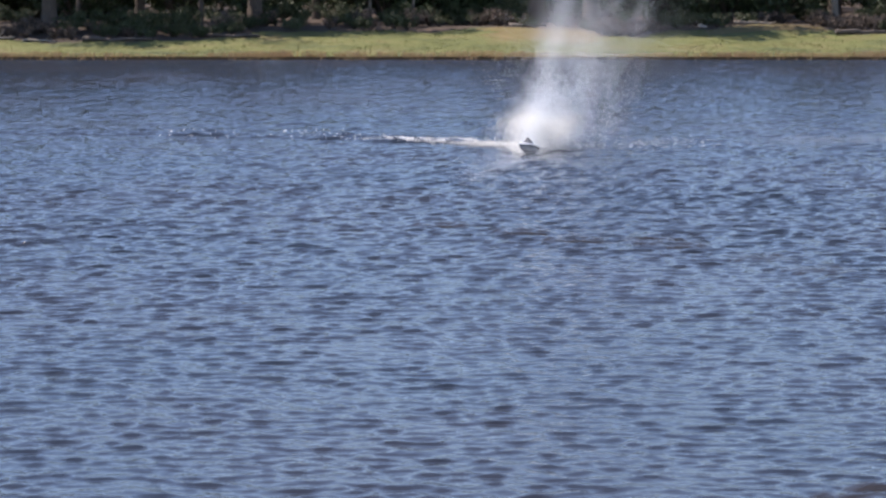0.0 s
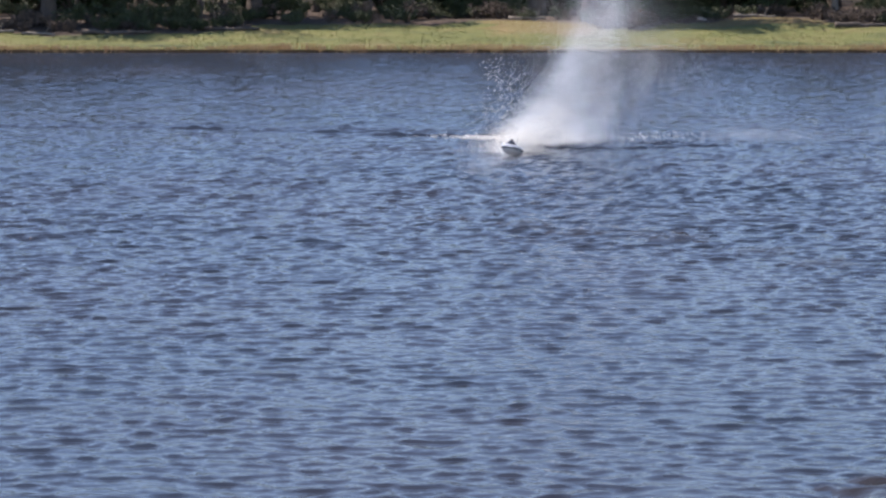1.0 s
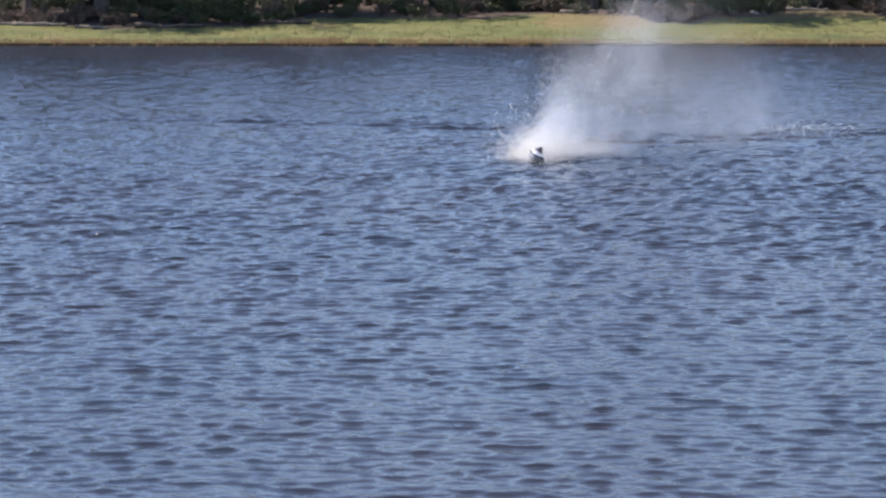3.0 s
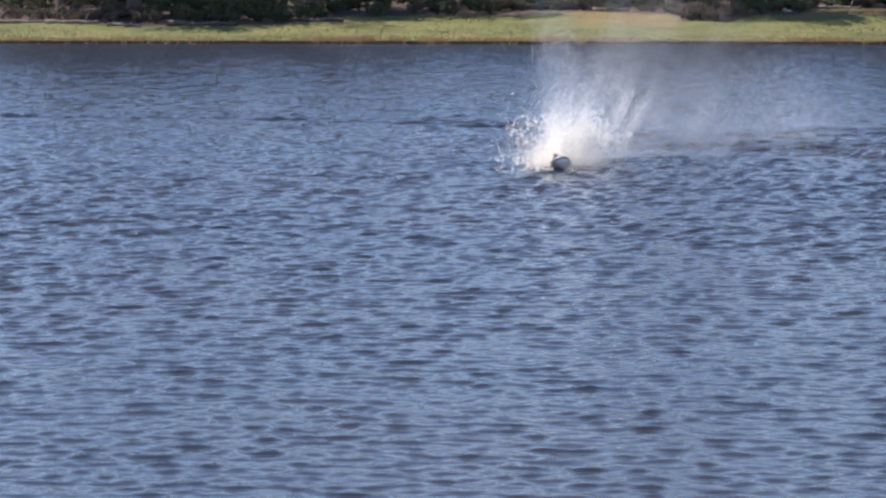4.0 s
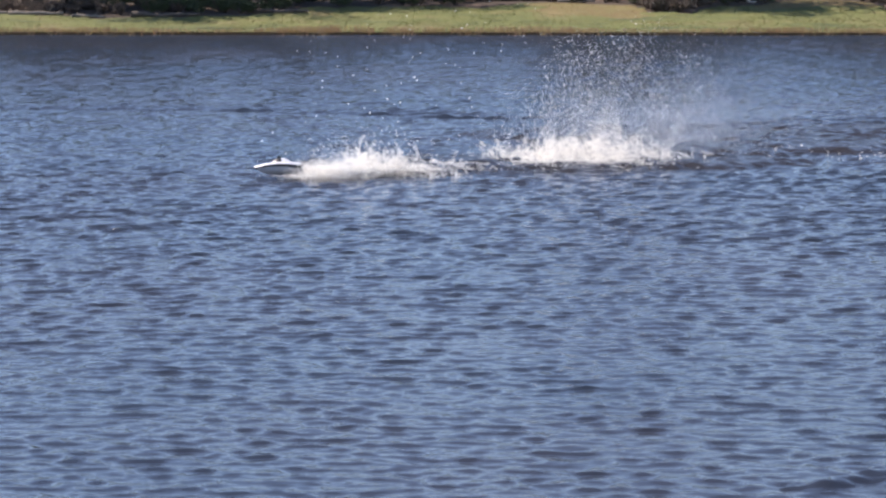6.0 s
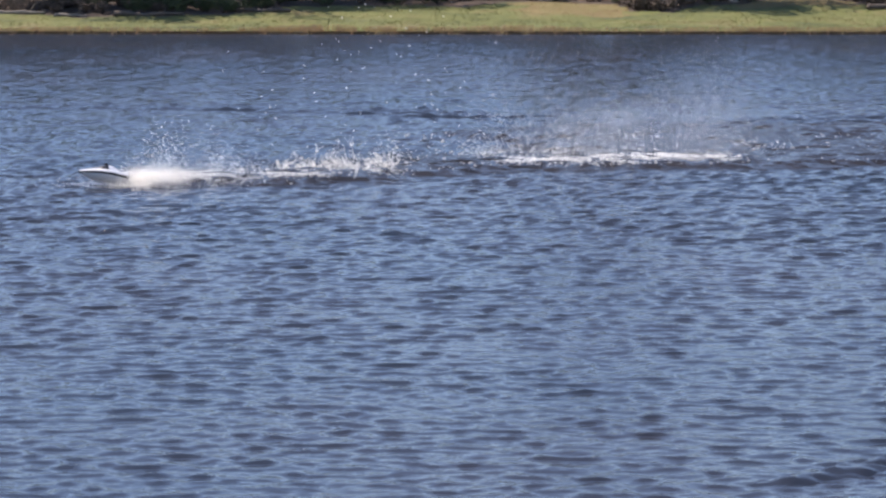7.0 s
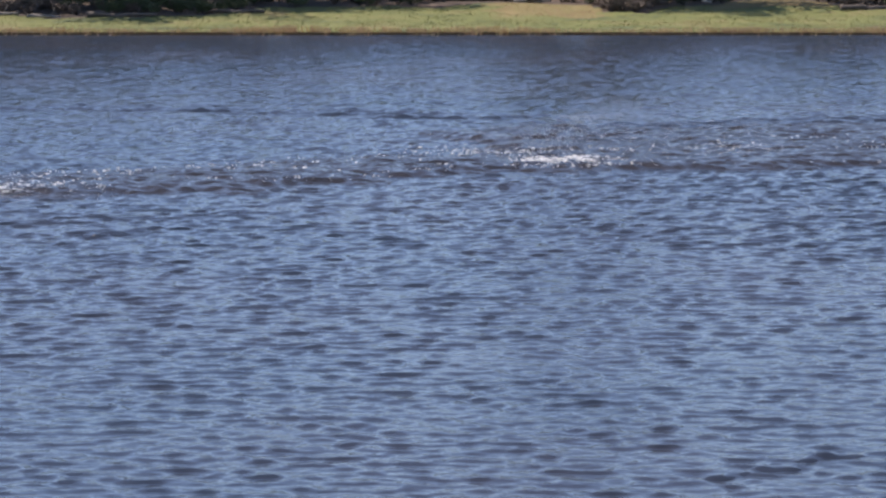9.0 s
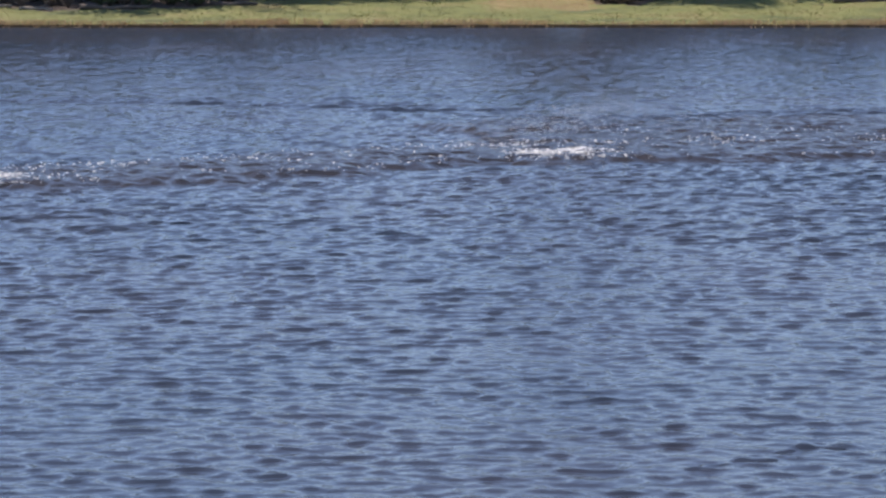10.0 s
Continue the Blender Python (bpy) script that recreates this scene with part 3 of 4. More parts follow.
BOAT = [(0.0, 930, 331, -6, -9, -114, 0.00), (0.5, 918, 339, -5, -8, -114, 0.00), (1.0, 900, 347, -10, -10, -116, 0.00), (1.5, 889, 353, -6, -8, -112, 0.00),
        (2.0, 875, 359, -22, -8, -112, 0.00), (2.5, 864, 365, -34, -6, -104, 0.0), (2.7, 853, 367, -36, -6, -98, 0.0), (3.3, 852, 375, -30, -8, -88, 0.0), (3.8, 855, 382, -24, -14, -70, 0.0),
        (4.0, 848, 386, 30, -12, -105, -0.02), (4.2, 830, 389, 22, -5, -145, 0.0), (4.5, 780, 400, 12, 2, -187, 0.05), (4.7, 735, 400, 26, 2, -186, 0.05),
        (5.0, 658, 402, 46, 6, -184, 0.13), (5.5, 539, 411, 44, 22, -178, 0.05), (5.7, 485, 413, 30, 12, -176, 0.04), (6.2, 350, 421, 6, -4, -172, 0.0),
        (6.8, 175, 430, 8, -11, -166, 0.025), (7.4, 28, 442, 8, -4, -172, 0.015), (8.0, -138, 452, 0, -4, -174, 0.0), (9.0, -445, 466, 0, -4, -174, 0.0), (10.0, -735, 478, 0, -4, -172, 0.0)]


def boat_rows():
    out = []
    for t, px, below, roll, dip, head, lift in BOAT:
        x, y = lake_point(px, below)
        out.append((t, pose(x, y, 0.035 + lift, roll, dip, head)))
    return out


def boat_at(t):
    ts = [r[0] for r in BOAT]
    pts = np.array([lake_point(r[1], r[2]) for r in BOAT])
    if t < 0:
        v = (pts[2] - pts[0]) / 1.0
        return pts[0] + v * t
    return np.array([np.interp(t, ts, pts[:, 0]), np.interp(t, ts, pts[:, 1])])


# ---------------------------------------------------------------- spray and foam
def drop_mesh(name, count, spread, size, rng, streak=0.0, strands=0):
    """A cloud of small four-sided drops, thinning outwards."""
    p = rng.normal(0, 1, (count, 3)) * np.array(spread)
    if strands:
        own = rng.integers(0, strands, count)
        way = rng.normal(0, 1, (strands, 3)) * np.array([0.10, 0.10, 0.14])
        p = (rng.normal(0, 1, (strands, 3)) * np.array(spread))[own] + way[own] * rng.uniform(-1, 1, (count, 1)) + rng.normal(0, 0.012, (count, 3))
    if streak:
        p[:, 2] += rng.normal(0, streak, count)
    s = size * np.exp(rng.normal(0, 0.36, count))[:, None, None]
    tet = np.array([[1, 1, 1], [-1, -1, 1], [-1, 1, -1], [1, -1, -1]]) * 0.6
    q = tet[None] * s * rng.uniform(0.7, 1.3, (count, 4, 3)) * rng.choice([-1, 1], (count, 1, 3))
    v = (p[:, None, :] + q).reshape(-1, 3)
    o = (np.arange(count) * 4)[:, None]
    f = (o[:, :, None] + np.array([[0, 1, 2], [0, 3, 1], [0, 2, 3], [1, 3, 2]])[None]).reshape(-1, 3)
    return mesh_of(name, v, f, MAT_FINE if size < 0.003 else MAT_DROPS)


def build_spray_meshes():
    rng = np.random.default_rng(31)
    kinds = {}
    kinds["core"] = [drop_mesh("spray", 3600, (0.09, 0.34, 0.14), 0.0040, rng) for _ in range(3)]
    kinds["mist"] = [drop_mesh("spray", 11000, (0.15, 0.40, 0.26), 0.0021, rng) for _ in range(3)]
    kinds["jet"] = [drop_mesh("spray", 3400, (0.13, 0.34, 0.42), 0.0018, rng) for _ in range(4)]
    kinds["haze"] = [drop_mesh("spray", 15000, (0.55, 0.60, 0.55), 0.0016, rng) for _ in range(3)]
    kinds["veil"] = [drop_mesh("spray", 2600, (0.55, 0.50, 0.07), 0.0020, rng) for _ in range(3)]
    kinds["drops"] = [drop_mesh("spray", 70, (0.18, 0.14, 0.16), 0.0058, rng, 0.12) for _ in range(4)]
    kinds["sheet"] = [drop_mesh("spray", 4900, (0.12, 0.55, 0.11), 0.0048, rng, 0.0, 70) for _ in range(3)]
    kinds["stray"] = [drop_mesh("spray", 7, (0.45, 0.3, 0.35), 0.0105, rng) for _ in range(4)]
    kinds["ray"] = [drop_mesh("spray", 2600, (0.055, 0.20, 0.32), 0.0031, rng) for _ in range(2)]
    kinds["low"] = [drop_mesh("spray", 3300, (0.20, 0.30, 0.075), 0.0040, rng) for _ in range(3)]
    return kinds


SPRAY = build_spray_meshes()
FLIGHTS = []
LABELS = {"stray": "few large water drops falling back", "core": "dense white jet of spray behind the boat", "mist": "fine white water mist in the air", "haze": "thin drifting haze of water droplets",
          "jet": "tall slanting plume of fine spray behind the boat", "veil": "low veil of mist over the wake",
          "ray": "thin slanting jet of fine spray",
          "drops": "scattered bright water drops in flight", "sheet": "thick white splash thrown up by the boat", "low": "low white spray skimming over the wake"}


def launch(kind, t0, x, y, vx, vy, vz, drag, rng, slant=0.0):
    """One puff that leaves the water at t0, flies under gravity and drag, and falls back."""
    g, z = 9.81, -0.15
    deep = {"haze": -1.75, "mist": -1.25}.get(kind, -0.9)
    path, t, px, py = [], t0, x, y
    ux, uy, uz = vx, vy, vz
    step = 0.02
    k = 0
    while z > deep and t < 10.3 and k < 400:
        if k % 7 == 0:
            path.append((t, px, py, z))
        px, py, z = px + ux * step, py + uy * step, z + uz * step
        ux += (0.55 - ux) * drag * step
        uy += (0.0 - uy) * drag * step
        uz += (-g * step) - uz * drag * step
        if drag > 1.4 and kind != "jet":
            uz = max(uz, -0.7)
        t += step
        k += 1
    path.append((t, px, py, z))
    if t < 0.05 or t0 > 9.9:
        return
    ob = new("water_spray", SPRAY[kind][int(rng.integers(0, len(SPRAY[kind])))])
    tagged(ob, LABELS[kind], "water spray", "spray of the boat", "stuff")
    turn = 0.0 if slant else rng.uniform(0, 360)
    rows = []
    if t0 > 0.15:
        rows.append((0.0, (x, y, deep)))
        rows.append((t0 - 0.1, (x, y, deep)))
    ts = np.array([p[0] for p in path])
    ps = np.array([p[1:] for p in path])
    if t0 <= 0.15:
        rows.append((0.0, tuple(np.array([np.interp(0.0, ts, ps[:, i]) for i in range(3)]))))
    for tt, q in zip(ts, ps):
        if tt > max(t0 - 1, 0.04) and tt < 9.97:
            rows.append((round(float(tt), 3), tuple(q)))
    last = (ps[-1][0], ps[-1][1], deep) if ts[-1] < 9.95 else tuple(np.array([np.interp(10.0, ts, ps[:, i]) for i in range(3)]))
    if ts[-1] < 9.7:
        rows.append((round(float(ts[-1]) + 0.1, 3), last))
    rows.append((10.0, last))
    clean = [rows[0]]
    for r in rows[1:]:
        if r[0] - clean[-1][0] > 0.03:
            clean.append(r)
    if clean[-1][0] < 10.0:
        clean[-1] = (10.0, clean[-1][1]) if 10.0 - clean[-1][0] < 0.05 else clean[-1]
    FLIGHTS.append((ob, [(tt, pose(*q, 0, slant, turn)) for tt, q in clean]))


def build_spray():
    rng = np.random.default_rng(41)
    # the rooster tail while the boat runs towards the camera
    for t0 in np.arange(-1.5, 4.25, 0.05):
        x, y = boat_at(t0)
        y += 0.85
        power = np.interp(t0, [-2, 0.2, 1.0, 2.0, 2.6, 3.2, 4.2], [1.1, 1.08, 1.0, 0.9, 0.78, 0.8, 0.84])
        slope = np.interp(t0, [-1.5, 0.0, 0.4, 0.9, 1.3, 1.6, 2.05, 2.5, 3.2, 3.6, 4.2], [0.12, 0.20, 0.42, 0.54, 0.46, 0.18, 0.34, 0.44, 0.26, 0.02, 0.0])
        fan = np.interp(t0, [0.0, 1.6, 2.1, 3.5, 4.2], [0.05, 0.07, 0.13, 0.15, 0.18])
        for late in (0.0, 0.012, 0.025, 0.037):
            v = power * rng.uniform(1.8, 4.4)
            if late == 0.0 or late > 0.03 and rng.random() < 0.3:
                launch("core", t0 + late, x - 0.06 + rng.normal(0, 0.03), y, v * rng.normal(slope, fan + 0.05), rng.normal(0.2, 0.2), v, 0.6, rng)
            v = power * (2.6 + 10.0 * rng.random() ** 1.4)
            way = rng.normal(slope, fan)
            launch("jet", t0 + late, x + rng.normal(0, 0.03), y, v * way, rng.normal(0.3, 0.2), v, 1.45, rng, math.degrees(math.atan(way)) or 0.1)
        if rng.random() < 0.45:
            v = power * rng.uniform(3.0, 5.4)
            launch("mist", t0, x + rng.normal(0, 0.05), y, v * rng.normal(slope, fan + 0.03), rng.normal(0.3, 0.3), v, 0.9, rng)
        if rng.random() < 0.4:
            launch("low", t0, x + 0.1, y, rng.normal(0.9, 0.6), rng.normal(0.1, 0.2), rng.uniform(1.0, 2.1), 0.4, rng)
        if rng.random() < 0.42:
            launch("haze", t0, x + rng.normal(0.3, 0.2), y, rng.normal(1.2 + 4.0 * slope, 0.9), rng.normal(0.3, 0.3), power * rng.uniform(6.0, 13.0), 2.4, rng)
        if rng.random() < np.interp(t0, [0, 2.2, 2.6, 3.5, 4.2], [0.5, 0.5, 0.9, 1.0, 1.0]):
            launch("drops", t0, x, y, rng.normal(-0.1, 0.5 + 3 * fan), rng.normal(0, 0.4), power * rng.uniform(2.5, 6.0), 0.3, rng)
        # mist that clings to the wake downwind of the boat
        bx = 784 + 4700 * x / y
        px = bx + 40 + 600 * rng.random() ** 1.2
        wx, wy = lake_point(px, np.interp(px, [bx, 1430], [4700 * EYE_Z / y - 2, 313]) + rng.normal(0, 2))
        if t0 > -0.5:
            launch("veil", t0, wx, wy, rng.normal(0.4, 0.2), 0.0, rng.uniform(1.9, 2.8), 2.0, rng)
    # side jets thrown out as the boat digs in before the turn
    for t0 in np.arange(3.45, 4.2, 0.05):
        x, y = boat_at(t0)
        v = rng.uniform(2.4, 5.2)
        launch("sheet" if rng.random() < 0.45 else "core", t0, x + rng.normal(0, 0.08), y + 0.3, rng.normal(-0.1, 0.5), rng.normal(0.2, 0.2), v * 0.8, 0.4, rng)
        way = rng.choice([-0.36, -0.2, 0.0, 0.22, 0.5]) + rng.normal(0, 0.06)
        launch("ray", t0, x, y + 0.3, v * way, 0.0, v, 1.0, rng, math.degrees(math.atan(way)))
    # the splash of the sharp turn
    for t0 in np.arange(4.05, 5.45, 0.018):
        x, y = boat_at(t0)
        back = np.interp(t0, [4.0, 4.5, 5.2], [0.05, 0.68, 0.85])
        amp = np.interp(t0, [4.0, 4.3, 4.88, 5.08, 5.5], [0.6, 0.95, 0.98, 0.45, 0.3])
        push = np.interp(t0, [4.0, 4.4, 5.0, 5.5], [0.1, 1.2, 2.0, 1.0])
        rise = 1.2 + 4.2 * rng.random() ** (1.5 if t0 < 4.5 else 1.0)
        launch("sheet", t0, x + back + rng.normal(0, 0.1), y + 0.1, rng.normal(push, 0.5), rng.normal(0.2, 0.4), amp * rise, 0.35, rng)
        if rng.random() < 0.8:
            launch("drops", t0, x + back, y + 0.1, rng.normal(push * 0.7, 1.1), rng.normal(0.2, 0.5), amp * rng.uniform(3.0, 7.6), 0.12, rng)
        if rng.random() < 0.7:
            launch("mist", t0, x + back, y + 0.1, rng.normal(push, 1.0), rng.normal(0.2, 0.4), amp * rng.uniform(3.0, 5.8), 0.8, rng)
    for t0, vx, vz, slant in ((4.22, -5.6, 4.4, -54), (4.24, -4.8, 4.0, -52), (4.27, -4.0, 3.7, -52), (4.30, -3.2, 3.2, -52), (4.22, -3.4, 6.2, -32), (4.26, -2.9, 5.4, -30),
                              (4.30, 0.2, 4.8, 4), (4.34, 1.6, 4.2, 22), (4.38, 2.6, 3.4, 38), (4.42, 3.2, 2.6, 52), (4.46, 1.0, 4.6, 14)):
        x, y = boat_at(t0)
        launch("ray", t0, x + 0.55, y + 0.15, vx, 0.0, vz, 1.3, rng, slant)
    for t0 in np.arange(4.95, 5.5, 0.016):
        x, y = lake_point(rng.uniform(800, 985), 395 + rng.normal(0, 3))
        launch("sheet", t0, x, y, rng.normal(0.3, 0.5), rng.normal(0.1, 0.2), rng.uniform(1.8, 4.9) * np.interp(t0, [4.95, 5.5], [1.0, 0.75]), 0.3, rng)
        x, y = lake_point(rng.uniform(880, 1010), 395 + rng.normal(0, 3))
        launch("drops", t0, x, y, rng.normal(0.6, 0.6), rng.normal(0.1, 0.2), rng.uniform(4.0, 6.6), 0.1, rng)
        if t0 < 5.3 and rng.random() < 0.35:
            launch("ray", t0, x, y, rng.normal(0.7, 0.5), 0.0, rng.uniform(3.4, 5.2), 0.7, rng, rng.uniform(-20, 40))
    for t0 in np.arange(5.7, 6.75, 0.045):
        x, y = lake_point(rng.uniform(480, 640) - 40 * (t0 - 5.7), 410 + rng.normal(0, 2))
        launch("sheet", t0, x, y, rng.normal(0.1, 0.3), rng.normal(0.0, 0.2), rng.uniform(1.5, 2.7), 0.3, rng)
    for t0 in np.arange(5.0, 6.7, 0.14):
        x, y = lake_point(rng.uniform(860, 1180), 388 + rng.normal(0, 6))
        launch("haze", t0, x, y + 0.5, rng.normal(0.5, 0.3), rng.normal(0.2, 0.2), rng.uniform(4.0, 6.5), 2.4, rng)
    for i in range(34):
        t0 = rng.uniform(4.6, 6.1)
        x, y = lake_point(rng.uniform(620, 980) - 160 * (t0 - 4.6), 400)
        launch("stray", t0, x, y, rng.normal(0.2, 0.5), rng.normal(0, 0.3), rng.uniform(5.5, 9.4), 0.08, rng)
    for t0 in np.arange(5.4, 8.8, 0.034):
        x, y = lake_point(rng.uniform(800, np.interp(t0, [5.4, 6.0, 6.4], [980, 1050, 1200])), 391 + rng.normal(0, 2.5))
        launch("low", t0, x, y, rng.normal(0.1, 0.2), rng.normal(0, 0.1), rng.uniform(1.3, 2.1) * np.interp(t0, [5.4, 6.6, 8.8], [1.25, 1.0, 0.8]), 0.3, rng)
        if t0 < 7.3 and rng.random() < 0.7:
            x, y = lake_point(rng.uniform(780, 1080), 388 + rng.normal(0, 4))
            launch("drops", t0, x, y, rng.normal(0.1, 0.3), rng.normal(0, 0.2), rng.uniform(2.0, 4.8), 0.1, rng)
        if t0 < 7.0 and rng.random() < 0.6:
            x, y = lake_point(rng.uniform(520, 640), 408 + rng.normal(0, 3))
            launch("drops", t0, x, y, rng.normal(0.1, 0.3), rng.normal(0, 0.2), rng.uniform(1.6, 3.4), 0.1, rng)
    # the run away along the lake
    for t0 in np.arange(5.1, 8.4, 0.034):
        x, y = boat_at(t0)
        x, y = x + 0.48, y
        if t0 > 6.95 and rng.random() < 0.35:
            launch("low", t0, x - 0.78, y - 0.05, rng.normal(-2.2, 0.2), rng.normal(-0.2, 0.1), rng.uniform(0.9, 1.25), 0.3, rng)
        if t0 < 5.8 and rng.random() < 0.75:
            continue
        launch("low", t0, x, y, rng.normal(-0.4, 0.3), rng.normal(0, 0.15), rng.uniform(1.2, 2.3), 1.6, rng)
        if t0 > 5.7 and rng.random() < 0.36:
            launch("mist", t0, x + 0.3, y, rng.normal(-0.1, 0.3), rng.normal(0, 0.2), rng.uniform(1.7, 2.7), 2.2, rng)
        if rng.random() < 0.65:
            launch("low", t0, x, y, rng.normal(-0.4, 0.4), rng.normal(0, 0.2), rng.uniform(1.6, 2.8), 0.5, rng)
        if rng.random() < 0.45:
            launch("drops", t0, x, y, rng.normal(0, 0.6), rng.normal(0, 0.3), rng.uniform(1.6, 4.2), 0.2, rng)


build_spray()


def foam_mesh(name, count, lx, ly, rng):
    """A broken raft of small foam lumps, low and uneven."""
    c = np.stack([rng.normal(0, lx, count), rng.normal(0, ly, count), rng.normal(0, 0.004, count)], -1)
    r = 0.0058 * np.exp(rng.normal(0, 0.5, count))[:, None, None]
    octa = np.array([[1, 0, 0], [0, 1, 0], [-1, 0, 0], [0, -1, 0], [0, 0, 1], [0, 0, -1]]) * np.array([2.0, 1.5, 0.9])
    v = (c[:, None, :] + octa[None] * r * rng.uniform(0.7, 1.3, (count, 6, 1))).reshape(-1, 3)
    tri = np.array([[0, 1, 4], [1, 2, 4], [2, 3, 4], [3, 0, 4], [1, 0, 5], [2, 1, 5], [3, 2, 5], [0, 3, 5]])
    f = ((np.arange(count) * 6)[:, None, None] + tri[None]).reshape(-1, 3)
    return mesh_of(name, v, f, MAT_FOAM, True)


def slick_mesh(name, lx, ly, seed, mat=MAT_SLICK):
    """A low swell of stirred brown water with an uneven outline that dips under at its edge."""
    rng = np.random.default_rng(seed)
    u, v = np.meshgrid(np.linspace(-1, 1, 110), np.linspace(-1, 1, 110))
    edge = 0.75 + 0.25 * np.sin(5 * u + seed) * np.sin(3 * v + 2 * u + seed * 2)
    rr = np.sqrt(u ** 2 + v ** 2) / edge
    x, y = u * lx, v * ly
    z = 0.15 * (1 - smoothstep(0.5, 1.25, rr)) - 0.11
    k, ang, ph, lam = sine_field(rng, 0.2, 0.6, 26, radians(-95), 0.6)
    for ki, ai, pi in zip(k, ang, ph):
        z = z + 0.062 / ki * np.sin(ki * (math.cos(ai) * x + math.sin(ai) * y) + pi)
    return mesh_of(name, np.stack([x, y, z], -1).reshape(-1, 3), grid_faces(*x.shape), mat, True)


RNG_F = np.random.default_rng(51)
FOAMS = [foam_mesh("foam", 560, 0.24, 0.26, RNG_F) for _ in range(4)]
SPECKS = [foam_mesh("foam", 45, 0.42, 0.55, RNG_F) for _ in range(4)]
SLICKS = [slick_mesh("slick", 2.5, 1.7, s) for s in (1, 2, 3)]
STREAKS = [slick_mesh("slick", 3.2, 0.75, s, MAT_WATER) for s in (6, 7)]
RIPPLES = [slick_mesh("slick", 0.8, 0.9, s) for s in (4, 5)]


def surfacing(ob, x, y, top, rise, sink, turn, deep=-0.35):
    """Rows that bring a raft up at one time and let it sink at another."""
    rows = []
    if rise > 0.1:
        rows += [(0.0, pose(x, y, deep, 0, 0, turn)), (rise - 0.05 if rise > 0.2 else rise * 0.5, pose(x, y, deep, 0, 0, turn))]
        rows.append((rise + 0.25, pose(x, y, top, 0, 0, turn)))
    else:
        rows.append((0.0, pose(x, y, top, 0, 0, turn)))
    end = min(sink, 9.8)
    if end > rows[-1][0] + 0.3:
        rows.append((end - 0.2, pose(x + 0.05, y, top if sink > 9.8 else top - 0.02, 0, 0, turn)))
    if sink < 9.3:
        rows.append((sink + 0.6, pose(x + 0.06, y, deep, 0, 0, turn)))
        rows.append((10.0, pose(x + 0.06, y, deep, 0, 0, turn)))
    else:
        rows.append((10.0, pose(x + 0.06, y, top, 0, 0, turn)))
    FLIGHTS.append((ob, rows))


def add_foam(x, y, rise, sink, rng, bank=None, top=0.09):
    ob = new("foam", (bank or FOAMS)[int(rng.integers(0, 4))])
    tagged(ob, "broken white foam floating on the wake", "foam", "foam of the wake", "stuff")
    surfacing(ob, x, y, top, rise, sink, rng.uniform(-12, 12) + (180 if rng.random() < 0.5 else 0))


def add_slick(x, y, rise, sink, rng, top=0.055, pool=SLICKS):
    ob = new("stirred_water", pool[int(rng.integers(0, len(pool)))])
    tagged(ob, "brown stirred-up water in the boat's wake", "wake", "stirred wake water", "stuff")
    surfacing(ob, x, y, top, rise, sink, rng.uniform(-6, 6) + (180 if rng.random() < 0.5 else 0), -0.5)


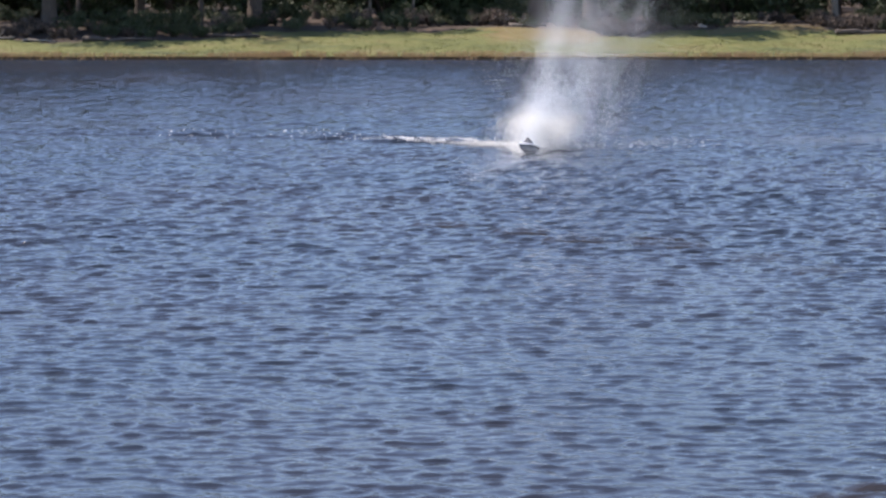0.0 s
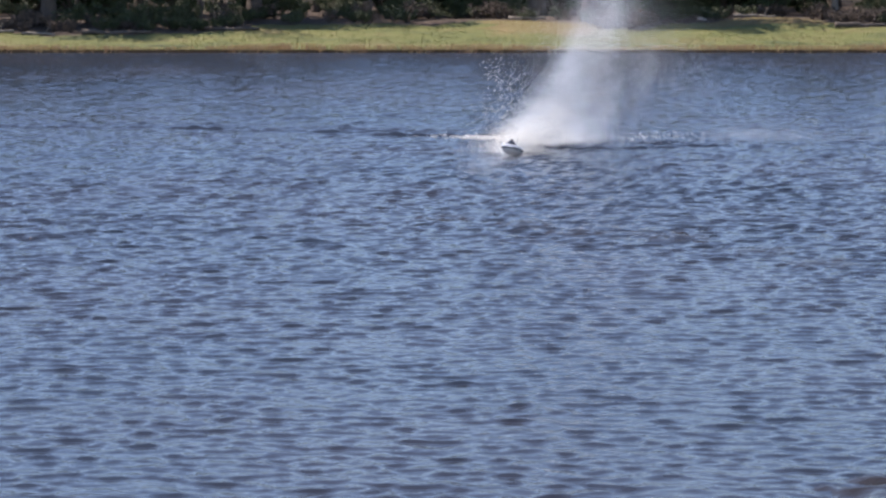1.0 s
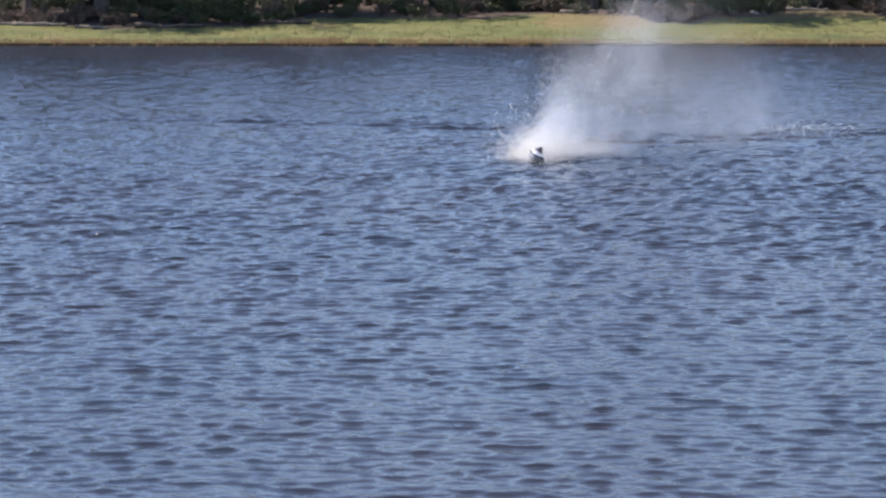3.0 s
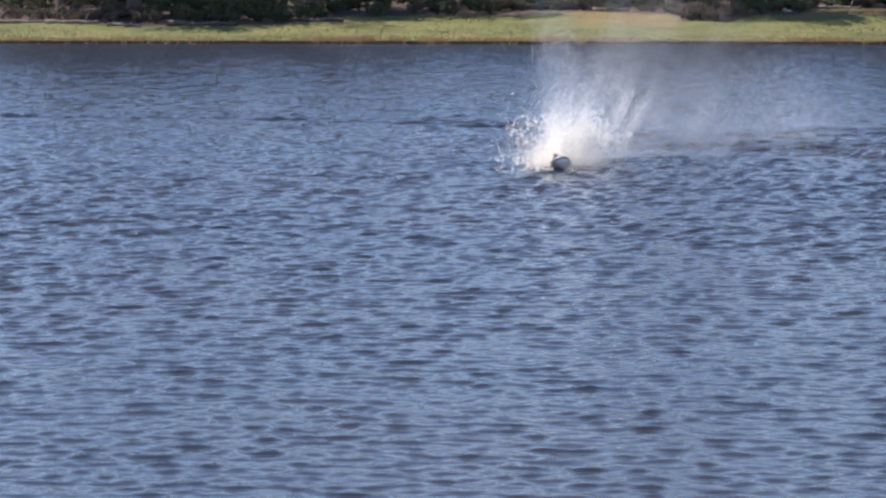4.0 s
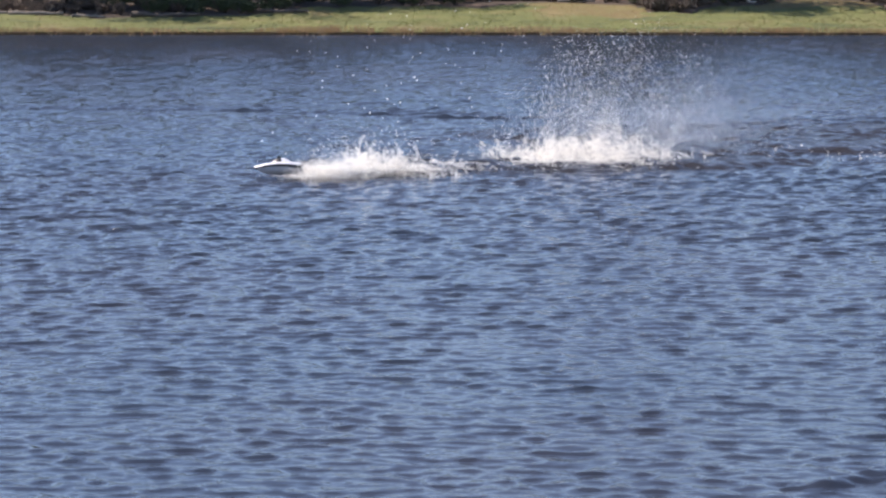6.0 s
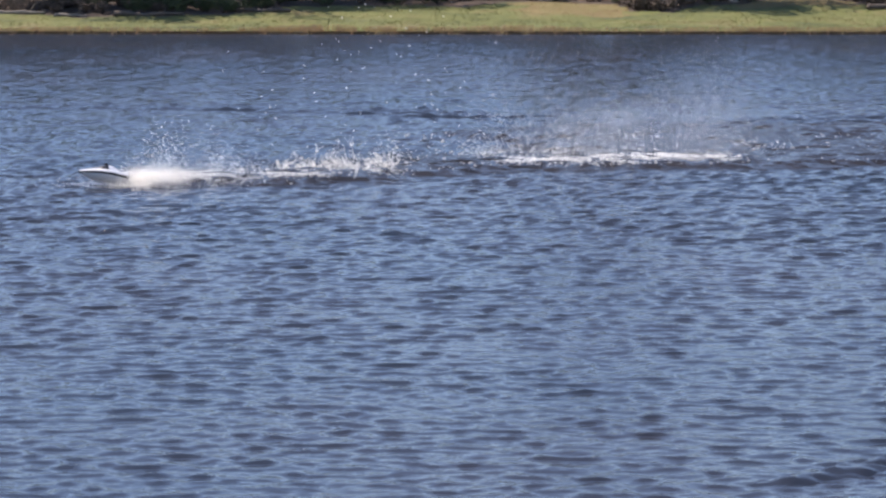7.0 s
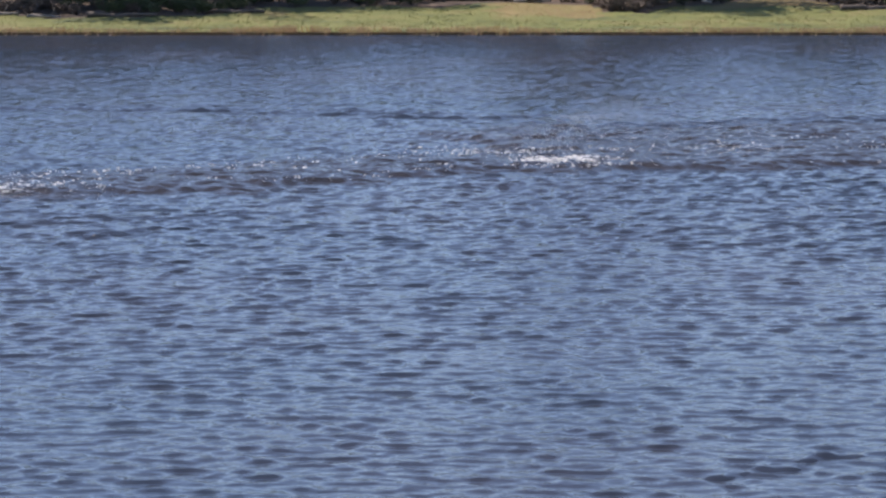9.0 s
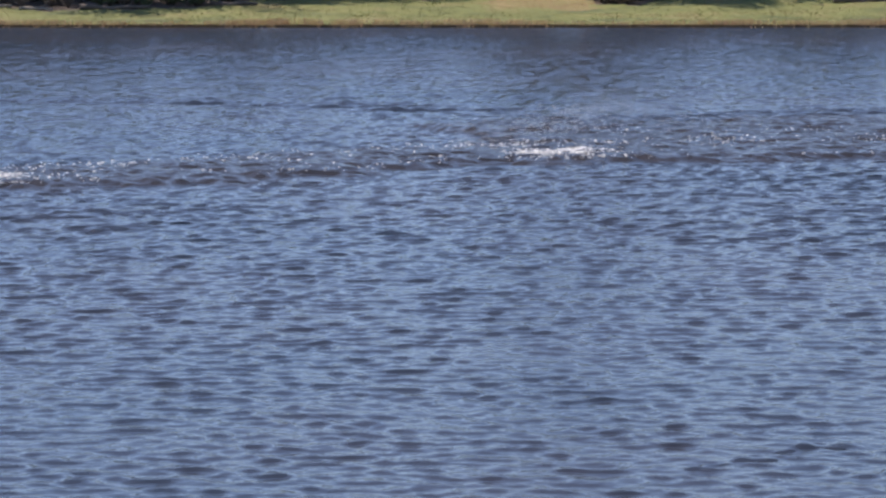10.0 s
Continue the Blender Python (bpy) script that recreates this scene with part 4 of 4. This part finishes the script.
def build_wake():
    rng = np.random.default_rng(61)
    # the old wake left of the boat when the clip begins
    for px in np.arange(20, 900, 13.0):
        below = np.interp(px, [0, 300, 640, 900], [291, 294, 301, 316])
        x, y = lake_point(px + rng.normal(0, 5), below + rng.normal(0, 1.6) + 1.5 * math.sin(px * 0.045))
        if (px > 690 and rng.random() < 0.25 + (px - 690) / 400) or (px > 330 and rng.random() < 0.3):
            add_foam(x, y, 0.0, np.interp(px, [0, 600, 900], [0.4, 0.6, 1.5]) + rng.normal(0, 0.25), rng, FOAMS if px > 640 else SPECKS, rng.uniform(0.015, 0.055))
    for px in np.arange(-300, 900, 120.0):
        below = np.interp(px, [0, 300, 640, 900], [292, 295, 302, 315])
        x, y = lake_point(px, below)
        add_slick(x, y, 0.0, 12, rng, 0.004, STREAKS)
    # the wake right of the boat, drifting with the wind
    for px in np.arange(950, 1420, 40.0):
        below = np.interp(px, [950, 1280, 1420], [329, 316, 312])
        x, y = lake_point(px + rng.normal(0, 6), below + rng.normal(0, 2))
        add_foam(x, y, 0.0 if px < 1240 else 1.0, 1.6 + rng.normal(0, 0.6) + (px - 950) / 200, rng, SPECKS)
    for px in np.arange(1040, 1500, 80.0):
        x, y = lake_point(px, np.interp(px, [950, 1280, 1420], [336, 320, 315]))
        add_slick(x, y, 0.3 + (px - 985) / 400, 12, rng, 0.006, STREAKS)
    # foam of the turn and of the run
    for px in np.arange(-60, 1240, 8.0):
        t_pass = np.interp(px, [-60, 14, 186, 539, 780, 860, 1000, 1240], [7.7, 7.4, 6.8, 5.5, 4.6, 4.5, 5.5, 6.3])
        below = np.interp(px, [0, 186, 450, 640, 780, 1000, 1240], [442, 430, 419, 406, 397, 394, 389]) + 1.5 * math.sin(px * 0.06)
        x, y = lake_point(px + rng.normal(0, 6), below + rng.normal(0, 1.5))
        strong = 825 < px < 1235
        lasting = 930 < px < 1075 or 690 < px < 715 or 520 < px < 560 or 80 < px < 130
        sink = rng.uniform(9.2, 12) if lasting else rng.uniform(7.6, 9.0) if strong else t_pass + rng.uniform(0.7, 2.0)
        centre = 945 < px < 1065
        if lasting and not (centre and rng.random() < 0.6):
            add_foam(x, y, t_pass + 0.1, sink, rng, SPECKS, rng.uniform(0.07, 0.115))
            sink = t_pass + rng.uniform(1.0, 2.4)
        if strong or lasting or rng.random() < 0.7:
            add_foam(x, y, t_pass + 0.1, sink, rng, FOAMS, rng.uniform(0.068, 0.112))
        if rng.random() < 0.3:
            add_foam(x, y + rng.uniform(0, 1.5), t_pass + 0.3, 12, rng, SPECKS)
    for px in np.arange(-120, 1600, 52.0):
        t_pass = np.interp(px, [-60, 14, 186, 539, 780, 900, 1560], [7.9, 7.6, 7.1, 5.9, 5.3, 5.3, 6.6])
        below = np.interp(px, [0, 186, 450, 640, 780, 1000, 1560], [438, 427, 415, 401, 392, 390, 384])
        x, y = lake_point(px + rng.normal(0, 10), below + rng.normal(0, 3))
        add_slick(x, y, t_pass, 12, rng)
    for px in np.arange(900, 1640, 42.0):
        x, y = lake_point(px, rng.choice([340, 352, 364, 376]) + rng.normal(0, 4))
        add_slick(x, y, 3.4 + rng.uniform(0, 1.5), 12, rng)
    add_slick(3.8, 16.6, 0.0, 3.0, rng, 0.0)
    # the white trail that lingers behind the boat on its run away
    for px in np.arange(-60, 620, 17.0):
        t_pass = np.interp(px, [-60, 14, 186, 350, 539, 640], [7.8, 7.45, 6.77, 6.2, 5.5, 5.1])
        below = np.interp(px, [-60, 14, 186, 450, 640], [443, 438, 428, 415, 404])
        x, y = lake_point(px + rng.normal(0, 7), below + rng.normal(0, 1.5))
        add_foam(x, y, t_pass + 0.25, t_pass + rng.uniform(1.1, 2.3), rng, FOAMS, rng.uniform(0.02, 0.085))
    # an older wake that drifts in towards the near bank
    for px, below in ((820, 458), (930, 470), (1040, 484), (1130, 492), (1230, 505), (1340, 518), (1460, 532)):
        x, y = lake_point(px + rng.normal(0, 12), below + rng.normal(0, 5))
        add_slick(x, y, 0.0, rng.uniform(1.6, 3.0), rng, -0.03, RIPPLES)
    for px in np.arange(720, 1560, 32.0):
        x, y = lake_point(px + rng.normal(0, 12), rng.uniform(350, 396))
        add_foam(x, y, 5.4 + rng.uniform(0, 1.2), rng.uniform(7.5, 11), rng, SPECKS)


build_wake()


def build_swell():
    """Two low ridges of a swell that roll past close to the near bank."""
    for i, (length, t_up) in enumerate(((0.9, 3.0), (0.7, 3.6))):
        u, v = np.meshgrid(np.linspace(-1, 1, 70), np.linspace(-1, 1, 40))
        x, y = u * length, v * 0.30 + 0.05 * np.sin(4 * u + i)
        z = 0.082 * np.exp(-(v / 0.5) ** 2) * (1 - smoothstep(0.3, 1.0, np.abs(u))) - 0.05 + 0.010 * np.sin(9 * x + 6 * y + i) + 0.006 * np.sin(29 * y - 11 * x) + 0.005 * np.sin(48 * y + 17 * x) + 0.003 * np.sin(37 * x + 21 * y)
        ob = new("swell", mesh_of("swell", np.stack([x, y, z], -1).reshape(-1, 3), grid_faces(*x.shape), MAT_WATER, True))
        tagged(ob, "low dark swell rolling over the lake", "wave", "swell near the bank", "stuff")
        x0, y0 = 2.75 + 0.5 * i, 17.0 + 0.45 * i
        FLIGHTS.append((ob, [(0.0, pose(x0, y0, -0.3, 0, 0, 34)), (t_up, pose(x0, y0, -0.3, 0, 0, 34)), (t_up + 1.6, pose(x0 - 0.15, y0 + 0.1, 0.014, 0, 0, 32)),
                             (7.2, pose(x0 - 0.42, y0 + 0.26, 0.008, 0, 0, 29)), (8.4, pose(x0 - 0.6, y0 + 0.36, -0.008, 0, 0, 27)), (10.0, pose(x0 - 0.75, y0 + 0.45, -0.02, 0, 0, 26))]))


build_swell()


# ---------------------------------------------------------------- everything that moves
def motions():
    walk(water, [(0.0, pose(0, 0, 0)), (10.0, pose(1.2, -2.2, 0))])
    walk(boat, boat_rows())
    for ob, rows in FLIGHTS:
        walk(ob, rows)


motions()
